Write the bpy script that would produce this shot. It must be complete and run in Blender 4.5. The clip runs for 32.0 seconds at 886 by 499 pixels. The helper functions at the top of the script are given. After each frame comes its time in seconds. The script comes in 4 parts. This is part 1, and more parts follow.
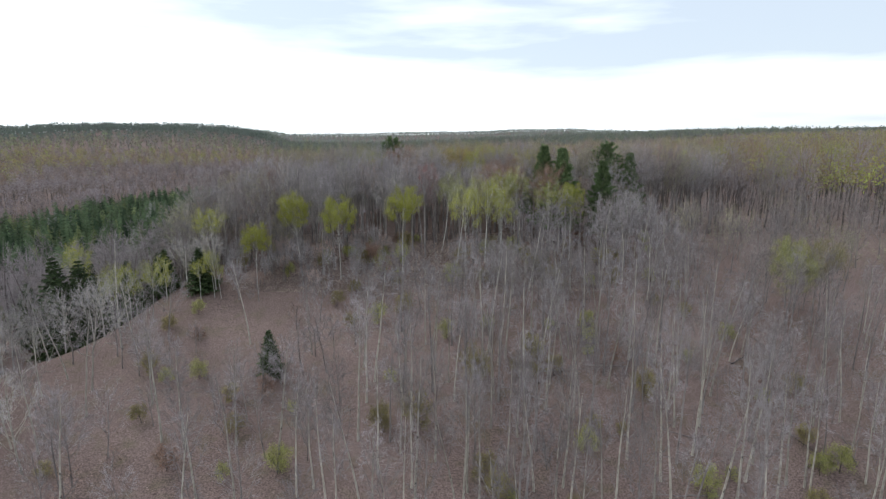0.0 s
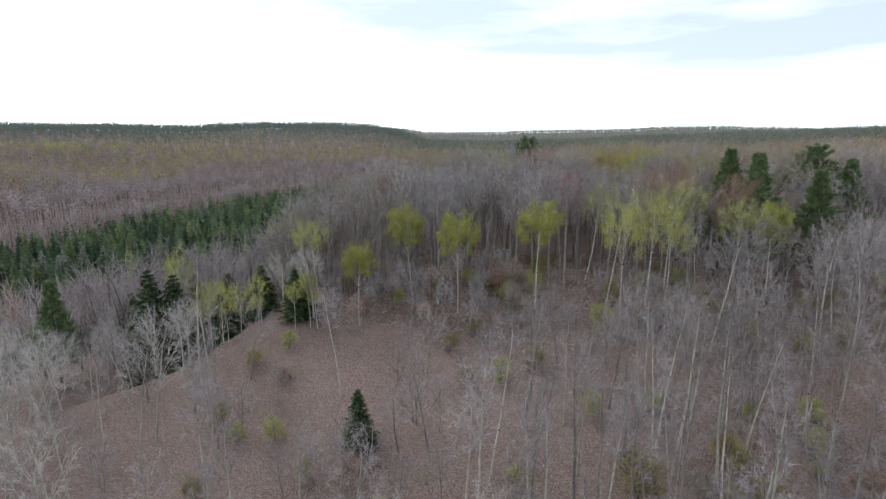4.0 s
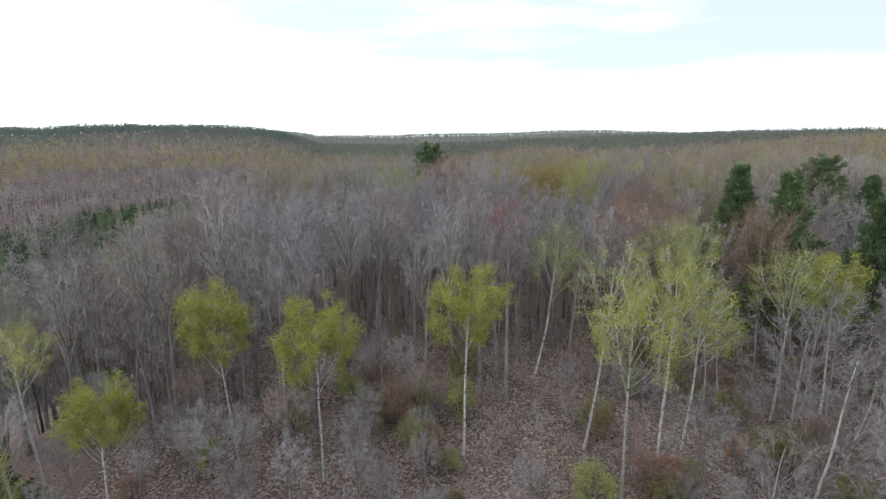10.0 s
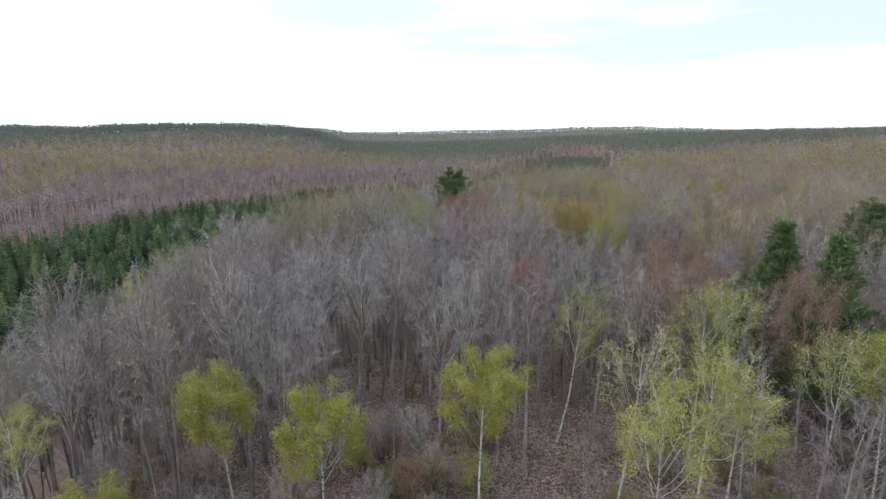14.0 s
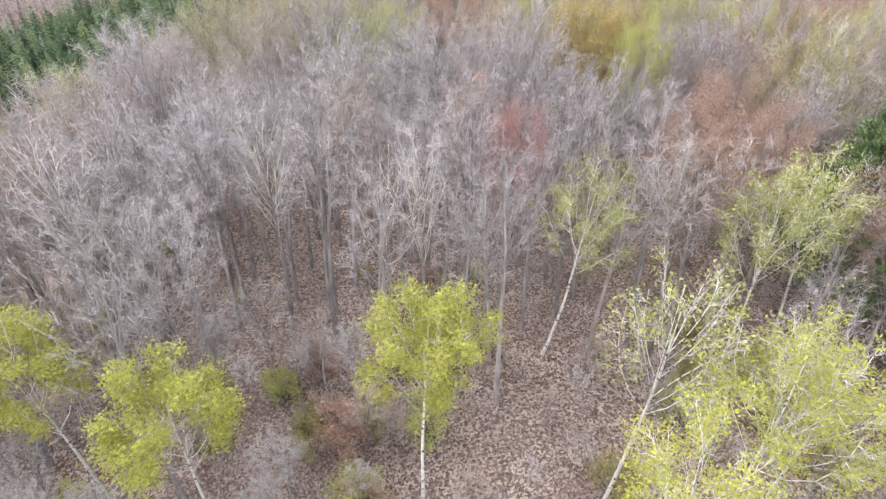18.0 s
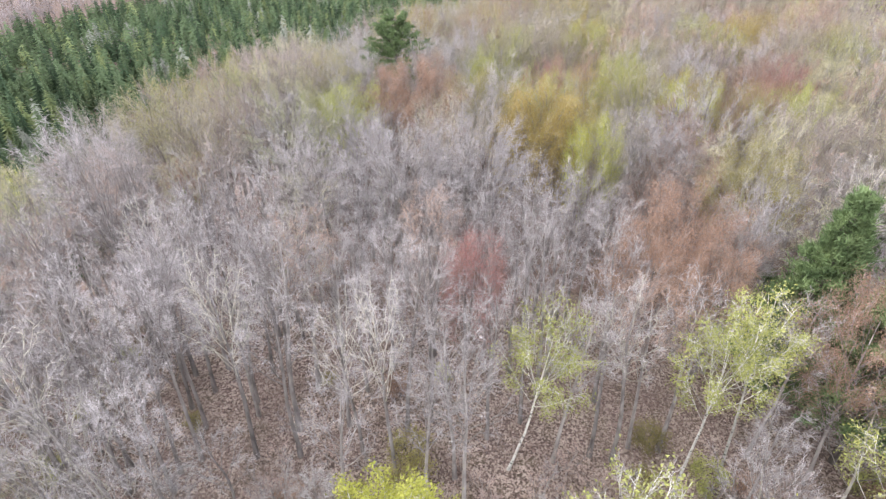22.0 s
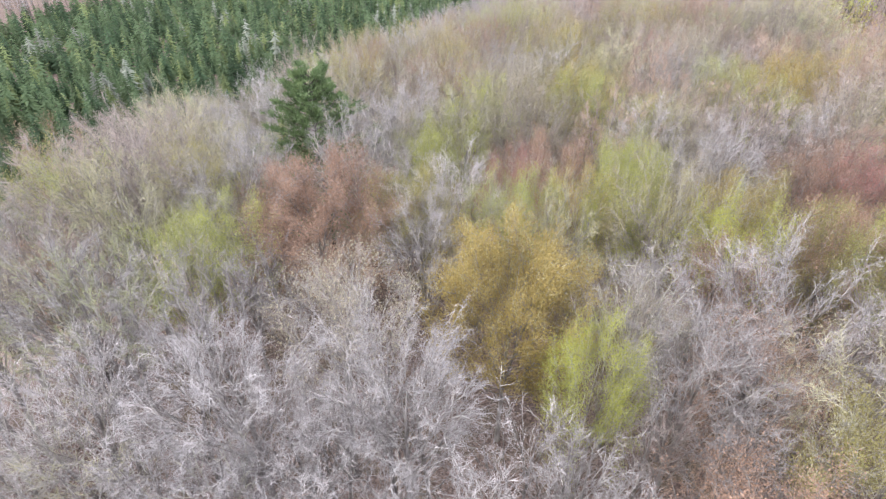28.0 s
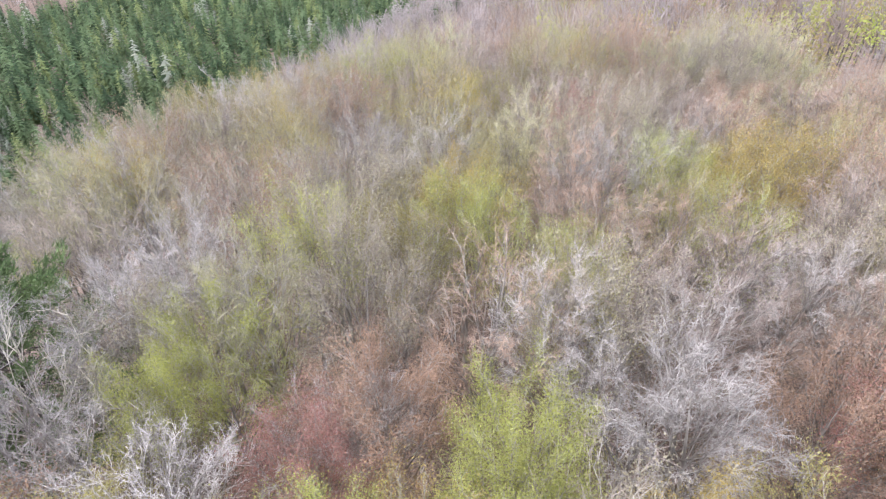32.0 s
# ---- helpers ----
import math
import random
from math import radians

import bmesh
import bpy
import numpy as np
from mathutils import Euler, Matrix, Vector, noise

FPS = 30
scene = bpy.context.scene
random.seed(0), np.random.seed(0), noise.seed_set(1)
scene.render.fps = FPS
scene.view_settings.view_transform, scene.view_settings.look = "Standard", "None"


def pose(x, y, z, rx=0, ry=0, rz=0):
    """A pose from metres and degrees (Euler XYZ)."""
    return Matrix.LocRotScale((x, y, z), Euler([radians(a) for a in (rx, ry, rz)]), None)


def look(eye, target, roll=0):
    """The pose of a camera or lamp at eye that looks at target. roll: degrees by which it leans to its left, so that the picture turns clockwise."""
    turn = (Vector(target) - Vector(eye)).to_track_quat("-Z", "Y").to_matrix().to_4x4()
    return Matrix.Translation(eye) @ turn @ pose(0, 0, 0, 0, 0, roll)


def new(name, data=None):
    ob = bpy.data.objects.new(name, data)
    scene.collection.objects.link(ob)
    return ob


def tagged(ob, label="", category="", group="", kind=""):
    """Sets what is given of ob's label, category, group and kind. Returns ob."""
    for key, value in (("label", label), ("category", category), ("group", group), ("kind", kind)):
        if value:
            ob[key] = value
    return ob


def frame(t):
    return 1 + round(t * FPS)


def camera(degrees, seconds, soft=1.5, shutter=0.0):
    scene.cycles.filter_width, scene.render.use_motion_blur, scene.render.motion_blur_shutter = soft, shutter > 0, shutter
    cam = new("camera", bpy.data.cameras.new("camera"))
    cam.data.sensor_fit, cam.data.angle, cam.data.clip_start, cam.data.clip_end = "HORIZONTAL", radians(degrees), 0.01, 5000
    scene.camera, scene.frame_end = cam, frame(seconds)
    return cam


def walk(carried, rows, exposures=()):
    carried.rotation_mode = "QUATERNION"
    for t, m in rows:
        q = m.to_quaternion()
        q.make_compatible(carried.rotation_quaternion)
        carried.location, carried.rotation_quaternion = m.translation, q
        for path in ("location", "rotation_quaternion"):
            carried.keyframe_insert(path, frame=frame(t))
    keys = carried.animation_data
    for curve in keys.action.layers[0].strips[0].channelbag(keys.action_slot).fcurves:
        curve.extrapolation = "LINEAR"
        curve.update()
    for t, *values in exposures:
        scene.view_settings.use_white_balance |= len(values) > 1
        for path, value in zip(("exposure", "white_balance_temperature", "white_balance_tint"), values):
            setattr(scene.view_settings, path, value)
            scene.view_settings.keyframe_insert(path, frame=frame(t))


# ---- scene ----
cam = camera(78.0, 32.0, soft=1.3)
# seconds, place, yaw and pitch of a levelled drone camera
FLIGHT = [
    (0.0, 0.00, 0.00, 22.00, -0.11, -11.61),
    (0.5, 0.21, 1.80, 22.02, 0.02, -11.64),
    (1.0, 0.15, 3.61, 22.17, 1.45, -11.70),
    (1.5, 0.10, 5.94, 22.34, 9.42, -11.77),
    (2.0, -0.07, 8.54, 22.44, 13.38, -11.79),
    (2.5, -0.50, 11.26, 22.46, 14.33, -11.81),
    (3.0, -1.01, 14.09, 22.47, 14.88, -11.81),
    (3.5, -1.71, 17.16, 22.46, 15.02, -11.79),
    (4.0, -2.38, 20.52, 22.41, 13.54, -11.80),
    (4.5, -3.15, 23.85, 22.39, 10.68, -11.75),
    (6.5, -5.72, 38.58, 21.98, 8.63, -11.57),
    (7.0, -6.21, 42.28, 21.94, 8.49, -11.58),
    (7.5, -6.43, 45.93, 21.89, 6.88, -11.58),
    (8.0, -6.64, 49.67, 21.82, 2.94, -11.61),
    (8.5, -6.79, 53.01, 21.86, 1.52, -11.62),
    (9.0, -6.88, 55.84, 21.95, 0.11, -11.49),
    (9.5, -6.92, 57.43, 22.05, -0.37, -11.43),
    (10.0, -7.01, 57.82, 23.02, 2.85, -11.48),
    (10.5, -7.16, 58.12, 24.89, 4.83, -11.61),
    (11.0, -7.12, 58.35, 26.85, 5.07, -11.70),
    (11.5, -7.01, 58.47, 27.95, 5.20, -11.83),
    (12.0, -7.01, 58.50, 28.27, 5.17, -11.82),
    (12.5, -6.95, 58.72, 28.52, 5.21, -11.83),
    (13.0, -6.90, 59.45, 28.66, 5.24, -11.86),
    (13.5, -6.74, 60.55, 28.74, 5.46, -11.85),
    (15.5, -4.70, 67.61, 28.17, 6.52, -18.03),
    (16.0, -4.47, 69.95, 28.38, 6.53, -23.35),
    (16.5, -4.19, 72.52, 28.47, 6.58, -27.83),
    (17.0, -3.95, 75.01, 28.46, 6.79, -33.06),
    (17.5, -3.78, 77.82, 28.40, 6.98, -32.98),
    (18.0, -3.79, 80.40, 28.44, 7.07, -33.02),
    (18.5, -3.82, 82.91, 28.54, 7.14, -32.92),
    (19.0, -3.89, 84.01, 29.30, 7.65, -33.10),
    (19.5, -3.96, 84.35, 31.03, 8.72, -33.26),
    (20.0, -3.94, 84.56, 32.90, 8.16, -33.15),
    (20.5, -3.91, 84.75, 34.36, 6.03, -33.05),
    (21.0, -3.85, 84.78, 35.54, 4.54, -33.05),
    (21.5, -3.81, 84.95, 36.08, 3.35, -33.20),
    (22.0, -3.68, 85.60, 36.34, 3.01, -33.24),
    (22.5, -3.51, 86.60, 36.54, 3.01, -33.32),
    (23.0, -3.30, 87.94, 36.64, 3.03, -33.39),
    (23.5, -3.08, 89.62, 36.67, 2.81, -33.48),
    (24.0, -2.79, 91.49, 36.74, 2.70, -33.60),
    (24.5, -2.46, 93.76, 37.00, 2.68, -33.63),
    (26.5, -1.27, 103.60, 37.20, 2.46, -33.55),
    (27.0, -0.71, 106.69, 37.22, 2.39, -33.96),
    (27.5, -0.16, 110.08, 37.27, 2.32, -34.03),
    (28.0, 0.56, 113.59, 37.27, 2.04, -34.08),
    (28.5, 1.59, 117.18, 37.27, 1.64, -34.09),
    (29.0, 2.95, 120.65, 37.23, 1.50, -34.07),
    (29.5, 4.49, 124.32, 37.18, -1.89, -34.07),
    (30.0, 5.86, 127.68, 37.18, -3.41, -34.07),
    (30.5, 7.26, 131.14, 37.17, -3.52, -34.09),
    (31.0, 8.61, 134.76, 37.14, -3.52, -34.10),
    (31.5, 9.76, 138.44, 36.99, -3.59, -34.00),
    (32.0, 10.81, 142.20, 36.86, -3.65, -33.91),
]
walk(cam, [(t, pose(x, y, z, 90 + pitch, 0, yaw)) for t, x, y, z, yaw, pitch in FLIGHT],
     exposures=[(0.0, 0.0, 6150, 8), (7.0, 0.15, 6150, 8), (13.5, 0.2, 6150, 8), (15.5, 0.48, 6350, 11), (16.0, 0.78, 6480, 13), (17.0, 1.34, 6560, 14), (19.0, 1.58, 6500, 12), (24.5, 1.58, 6500, 12), (28.0, 1.6, 6410, 11), (32.0, 1.67, 6390, 11)])

# ---- sky and light ----
world = bpy.data.worlds.new("overcast_sky")
scene.world = world
world.use_nodes = True
wn, wl = world.node_tree.nodes, world.node_tree.links
wn.clear()
SUN_EL, SUN_AZ = 48.0, -55.0      # high, behind cloud, ahead and to the left
sky = wn.new("ShaderNodeTexSky")
sky.sky_type, sky.sun_disc = "NISHITA", False
sky.sun_elevation, sky.sun_rotation = radians(SUN_EL), radians(SUN_AZ)
sky.air_density, sky.dust_density = 1.0, 0.9
blue = wn.new("ShaderNodeBackground")
blue.inputs[1].default_value = 0.125
thin = wn.new("ShaderNodeMix")      # thin high haze over the blue
thin.data_type = "RGBA"
thin.inputs[0].default_value, thin.inputs[7].default_value = 0.65, (5.6, 6.15, 6.85, 1)
wl.new(sky.outputs[0], thin.inputs[6])
wl.new(thin.outputs[2], blue.inputs[0])
cloud = wn.new("ShaderNodeBackground")
cloud.inputs[0].default_value, cloud.inputs[1].default_value = (0.965, 0.985, 1.0, 1), 1.6
coord = wn.new("ShaderNodeTexCoord")
stretch = wn.new("ShaderNodeMapping")
stretch.inputs["Scale"].default_value = (1.0, 1.0, 6.5)
stretch.inputs["Location"].default_value = (0.35, 0.1, 0.0)
wl.new(coord.outputs["Generated"], stretch.inputs[0])
drift = wn.new("ShaderNodeTexNoise")
drift.inputs["Scale"].default_value, drift.inputs["Detail"].default_value, drift.inputs["Roughness"].default_value = 2.3, 6.0, 0.5
wl.new(stretch.outputs[0], drift.inputs["Vector"])
# layers of cloud by height above the horizon: a thick bank low down, thin streaks over it
height = wn.new("ShaderNodeSeparateXYZ")
wl.new(coord.outputs["Generated"], height.inputs[0])
layers = wn.new("ShaderNodeValToRGB")
for k, (at_, v) in enumerate(((0.0, 1.1), (0.03, 1.1), (0.05, 1.4), (0.085, 1.2), (0.14, 0.2), (0.4, 0.25), (0.8, 0.5))):
    e = layers.color_ramp.elements[k] if k < 2 else layers.color_ramp.elements.new(at_)
    e.position, e.color = at_, (v, v, v, 1)
wl.new(height.outputs[2], layers.inputs[0])
cover = wn.new("ShaderNodeMath")
cover.operation, cover.use_clamp = "MULTIPLY_ADD", True
cover.inputs[1].default_value = 2.7
less = wn.new("ShaderNodeMath")
less.operation = "SUBTRACT"
less.inputs[1].default_value = 1.55
east = wn.new("ShaderNodeMath")
east.operation = "MULTIPLY_ADD"
east.inputs[1].default_value = -0.85
wl.new(height.outputs[0], east.inputs[0])
wl.new(layers.outputs[0], east.inputs[2])
wl.new(east.outputs[0], less.inputs[0])
wl.new(drift.outputs[0], cover.inputs[0])
wl.new(less.outputs[0], cover.inputs[2])
veil = wn.new("ShaderNodeMath")
veil.operation = "MULTIPLY_ADD"
veil.inputs[1].default_value, veil.inputs[2].default_value = 0.82, 0.18
wl.new(cover.outputs[0], veil.inputs[0])
both = wn.new("ShaderNodeMixShader")
wl.new(veil.outputs[0], both.inputs[0])
wl.new(blue.outputs[0], both.inputs[1])
wl.new(cloud.outputs[0], both.inputs[2])
wl.new(both.outputs[0], wn.new("ShaderNodeOutputWorld").inputs[0])
sun = new("sun", bpy.data.lights.new("sun", "SUN"))
sun.data.energy, sun.data.angle, sun.data.color = 1.1, radians(25), (1.0, 0.96, 0.9)
_a, _e = radians(SUN_AZ), radians(SUN_EL)
sun.matrix_world = look((60 * math.sin(_a) * math.cos(_e), 60 * math.cos(_a) * math.cos(_e), 60 * math.sin(_e)), (0, 0, 0))


# ---- materials ----
def mat(name, dark, light, scale=3.0, rough=0.85, bump=0.0, stretch=(1, 1, 1), vary=0.25, thin=0.0, spots=None, fine=0.0):
    """A rough natural surface: two scales of noise between two colours, a little of its own tone on each object.
    thin: share of light let through (leaves); spots: colour, scale and share of darker marks."""
    m = bpy.data.materials.new(name)
    m.use_nodes = True
    n, l = m.node_tree.nodes, m.node_tree.links
    bsdf, out = n["Principled BSDF"], n["Material Output"]
    bsdf.inputs["Roughness"].default_value = rough
    bsdf.inputs["Specular IOR Level"].default_value = 0.25
    tc, mp = n.new("ShaderNodeTexCoord"), n.new("ShaderNodeMapping")
    mp.inputs["Scale"].default_value = stretch
    l.new(tc.outputs["Object"], mp.inputs[0])
    nz = n.new("ShaderNodeTexNoise")
    nz.inputs["Scale"].default_value, nz.inputs["Detail"].default_value = scale, 6
    l.new(mp.outputs[0], nz.inputs["Vector"])
    ramp = n.new("ShaderNodeValToRGB")
    ramp.color_ramp.elements[0].position, ramp.color_ramp.elements[0].color = 0.32, (*dark, 1)
    ramp.color_ramp.elements[1].position, ramp.color_ramp.elements[1].color = 0.68, (*light, 1)
    l.new(nz.outputs[0], ramp.inputs[0])
    colour = ramp.outputs[0]
    if spots:
        vz = n.new("ShaderNodeTexNoise")
        vz.inputs["Scale"].default_value, vz.inputs["Detail"].default_value = spots[1], 3
        l.new(mp.outputs[0], vz.inputs["Vector"])
        cut = n.new("ShaderNodeValToRGB")
        cut.color_ramp.elements[0].position, cut.color_ramp.elements[1].position = spots[2], spots[2] + 0.06
        l.new(vz.outputs[0], cut.inputs[0])
        mix = n.new("ShaderNodeMix")
        mix.data_type = "RGBA"
        mix.inputs[7].default_value = (*spots[0], 1)
        l.new(cut.outputs[0], mix.inputs[0])
        l.new(colour, mix.inputs[6])
        colour = mix.outputs[2]
    info, tone = n.new("ShaderNodeObjectInfo"), n.new("ShaderNodeHueSaturation")
    span = n.new("ShaderNodeMapRange")
    span.inputs[3].default_value, span.inputs[4].default_value = 1 - vary, 1 + vary
    l.new(info.outputs["Random"], span.inputs[0])
    l.new(span.outputs[0], tone.inputs["Value"])
    l.new(colour, tone.inputs["Color"])
    colour = tone.outputs[0]
    if fine:
        isl, fs, ft = n.new("ShaderNodeNewGeometry"), n.new("ShaderNodeMapRange"), n.new("ShaderNodeHueSaturation")
        fs.inputs[3].default_value, fs.inputs[4].default_value = 1 - fine, 1 + fine
        l.new(isl.outputs["Random Per Island"], fs.inputs[0])
        l.new(fs.outputs[0], ft.inputs["Value"])
        l.new(colour, ft.inputs["Color"])
        colour = ft.outputs[0]
    l.new(colour, bsdf.inputs["Base Color"])
    if bump:
        b = n.new("ShaderNodeBump")
        b.inputs["Strength"].default_value, b.inputs["Distance"].default_value = bump, 0.05
        l.new(nz.outputs[0], b.inputs["Height"])
        l.new(b.outputs[0], bsdf.inputs["Normal"])
    if thin:
        tr, mx = n.new("ShaderNodeBsdfTranslucent"), n.new("ShaderNodeMixShader")
        l.new(colour, tr.inputs[0])
        mx.inputs[0].default_value = thin
        l.new(bsdf.outputs[0], mx.inputs[1])
        l.new(tr.outputs[0], mx.inputs[2])
        l.new(mx.outputs[0], out.inputs[0])
    return m


def stand_mat(name, thin=0.0, rough=0.9):
    """Woods seen from afar: every tree carries its own leaf or twig colour, on the far hills with haze mixed in."""
    m = bpy.data.materials.new(name)
    m.use_nodes = True
    n, l = m.node_tree.nodes, m.node_tree.links
    bsdf = n["Principled BSDF"]
    bsdf.inputs["Roughness"].default_value, bsdf.inputs["Specular IOR Level"].default_value = rough, 0.15
    a, isl, fs, ft = n.new("ShaderNodeAttribute"), n.new("ShaderNodeNewGeometry"), n.new("ShaderNodeMapRange"), n.new("ShaderNodeHueSaturation")
    a.attribute_name = "leaf"
    fs.inputs[3].default_value, fs.inputs[4].default_value = 0.88, 1.12
    l.new(isl.outputs["Random Per Island"], fs.inputs[0])
    l.new(fs.outputs[0], ft.inputs["Value"])
    l.new(a.outputs["Color"], ft.inputs["Color"])
    l.new(ft.outputs[0], bsdf.inputs["Base Color"])
    if thin:
        tr, mx = n.new("ShaderNodeBsdfTranslucent"), n.new("ShaderNodeMixShader")
        l.new(ft.outputs[0], tr.inputs[0])
        mx.inputs[0].default_value = thin
        l.new(bsdf.outputs[0], mx.inputs[1])
        l.new(tr.outputs[0], mx.inputs[2])
        l.new(mx.outputs[0], n["Material Output"].inputs[0])
    return m


BARK_GREY = mat("grey_bark", (0.15, 0.13, 0.125), (0.34, 0.305, 0.29), 2.5, bump=0.4, stretch=(1, 1, 0.25))
BARK_DARK = mat("dark_bark", (0.05, 0.042, 0.04), (0.13, 0.11, 0.10), 3.0, bump=0.5, stretch=(1, 1, 0.25))
BARK_PALE = mat("pale_aspen_bark", (0.31, 0.28, 0.235), (0.52, 0.48, 0.415), 2.0, bump=0.2, stretch=(1, 1, 0.6), spots=((0.07, 0.06, 0.055), 3.0, 0.64))
BARK_WHITE = mat("white_birch_bark", (0.40, 0.375, 0.34), (0.60, 0.575, 0.535), 2.0, bump=0.15, stretch=(1, 1, 1.6), spots=((0.06, 0.055, 0.05), 3.2, 0.585))
TWIG_GREY = mat("grey_twigs", (0.295, 0.264, 0.268), (0.425, 0.385, 0.39), 0.6, fine=0.13)
TWIG_BROWN = mat("brown_twigs", (0.24, 0.19, 0.175), (0.38, 0.31, 0.29), 0.6, fine=0.13)
TWIG_PALE = mat("pale_twigs", (0.34, 0.312, 0.31), (0.48, 0.445, 0.44), 0.6, fine=0.13)
TWIG_DULL = mat("dull_grey_brown_twigs", (0.18, 0.158, 0.152), (0.29, 0.258, 0.25), 0.6, fine=0.13)
TWIG_OLIVE = mat("olive_budding_twigs", (0.31, 0.28, 0.185), (0.43, 0.395, 0.265), 0.6, fine=0.13)
TWIG_RUST = mat("rust_budding_twigs", (0.27, 0.185, 0.15), (0.39, 0.28, 0.23), 0.6, fine=0.13)
TWIG_THICKET = mat("reddish_thicket_twigs", (0.37, 0.27, 0.235), (0.53, 0.40, 0.35), 0.6, fine=0.13)
TWIG_GREEN = mat("green_budding_twigs", (0.32, 0.32, 0.185), (0.44, 0.44, 0.26), 0.6, fine=0.13)
LEAF_LIME = mat("lime_leaves", (0.31, 0.315, 0.062), (0.46, 0.458, 0.118), 0.9, 0.6, thin=0.45, vary=0.15, fine=0.18)
LEAF_YOUNG = mat("young_yellow_green_leaves", (0.26, 0.265, 0.075), (0.39, 0.39, 0.13), 0.9, 0.6, thin=0.3, vary=0.15, fine=0.18)
LEAF_PALE = mat("pale_green_leaves", (0.27, 0.28, 0.085), (0.42, 0.42, 0.15), 0.9, 0.6, thin=0.3, vary=0.15, fine=0.18)
LEAF_GOLD = mat("golden_buds", (0.25, 0.185, 0.065), (0.37, 0.28, 0.105), 0.7, 0.7, thin=0.25, vary=0.15, fine=0.18)
LEAF_ORANGE = mat("rust_buds", (0.24, 0.148, 0.108), (0.37, 0.24, 0.18), 0.7, 0.7, thin=0.2, vary=0.15, fine=0.18)
LEAF_RED = mat("red_maple_flowers", (0.27, 0.125, 0.115), (0.42, 0.22, 0.20), 0.7, 0.7, thin=0.2, vary=0.15, fine=0.18)
LEAF_TAN = mat("tan_buds", (0.26, 0.22, 0.16), (0.38, 0.335, 0.25), 0.7, 0.7, thin=0.25, vary=0.2, fine=0.18)
LEAF_OLIVE = mat("olive_buds", (0.21, 0.18, 0.07), (0.33, 0.29, 0.12), 0.7, 0.7, thin=0.25, vary=0.2, fine=0.18)
NEEDLE_DARK = mat("dark_spruce_needles", (0.028, 0.045, 0.018), (0.075, 0.105, 0.04), 1.2, 0.7, vary=0.2, fine=0.35)
NEEDLE_PINE = mat("white_pine_needles", (0.075, 0.118, 0.05), (0.19, 0.25, 0.11), 1.0, 0.7, vary=0.15, fine=0.35)
STAND = stand_mat("distant_crowns", 0.4)
LITTER_TAN = mat("pale_dry_leaves", (0.28, 0.217, 0.187), (0.41, 0.327, 0.283), 0.35, 0.8, vary=0.0, fine=0.14)
LITTER = mat("dry_leaves", (0.15, 0.102, 0.087), (0.34, 0.25, 0.22), 0.35, 0.8, vary=0.0, fine=0.35)


def ground_mat():
    """Brown and mauve leaf litter with paler dry patches, moss and dark soil."""
    m = bpy.data.materials.new("leaf_litter_ground")
    m.use_nodes = True
    n, l = m.node_tree.nodes, m.node_tree.links
    bsdf = n["Principled BSDF"]
    bsdf.inputs["Roughness"].default_value, bsdf.inputs["Specular IOR Level"].default_value = 0.95, 0.1
    tc = n.new("ShaderNodeTexCoord")

    def nz(scale, detail, lo, hi, c0, c1):
        t, r = n.new("ShaderNodeTexNoise"), n.new("ShaderNodeValToRGB")
        t.inputs["Scale"].default_value, t.inputs["Detail"].default_value = scale, detail
        l.new(tc.outputs["Object"], t.inputs["Vector"])
        r.color_ramp.elements[0].position, r.color_ramp.elements[0].color = lo, c0
        r.color_ramp.elements[1].position, r.color_ramp.elements[1].color = hi, c1
        l.new(t.outputs[0], r.inputs[0])
        return r.outputs[0], t.outputs[0]

    def mixed(kind, fac, a, b):
        x = n.new("ShaderNodeMix")
        x.data_type, x.blend_type = "RGBA", kind
        if isinstance(fac, float):
            x.inputs[0].default_value = fac
        else:
            l.new(fac, x.inputs[0])
        l.new(a, x.inputs[6])
        l.new(b, x.inputs[7])
        return x.outputs[2]

    broad, _ = nz(0.05, 5, 0.35, 0.65, (0.115, 0.083, 0.074, 1), (0.225, 0.166, 0.15, 1))
    leaf, h = nz(5.8, 9, 0.40, 0.63, (0.075, 0.054, 0.047, 1), (0.335, 0.243, 0.218, 1))
    moss, _ = nz(0.5, 4, 0.5, 0.72, (0.0, 0.0, 0.0, 1), (0.35, 0.35, 0.35, 1))
    green, _ = nz(6.0, 3, 0.3, 0.7, (0.07, 0.075, 0.03, 1), (0.14, 0.13, 0.06, 1))
    c = mixed("MIX", moss, mixed("MIX", 0.55, broad, leaf), green)
    l.new(c, bsdf.inputs["Base Color"])
    b = n.new("ShaderNodeBump")
    b.inputs["Strength"].default_value, b.inputs["Distance"].default_value = 0.5, 0.15
    l.new(h, b.inputs["Height"])
    l.new(b.outputs[0], bsdf.inputs["Normal"])
    return m


GROUND = ground_mat()

# ---- the lie of the land ----
EDGE_Y = (-400, 0, 40, 60, 72, 80, 90, 105, 120, 146, 178, 205, 236, 280, 345, 450, 720)
EDGE_X = (-120, -95, -76, -65, -58, -52, -47.5, -45, -43, -38.5, -29.5, -16, 11, 48, 102, 190, 380)
# middle line of the wet valley and half its width
VALLEY = ((-300, -250, 55), (-222, 80, 62), (-168, 220, 88), (-152, 330, 110), (-135, 420, 120), (-98, 500, 114), (-40, 585, 98), (60, 790, 72), (110, 1000, 55), (165, 1300, 42))


def soft(v, w):
    return w * np.logaddexp(0, np.asarray(v, float) / w)


def step(v, a, b):
    t = np.clip((np.asarray(v, float) - a) / (b - a), 0, 1)
    return t * t * (3 - 2 * t)


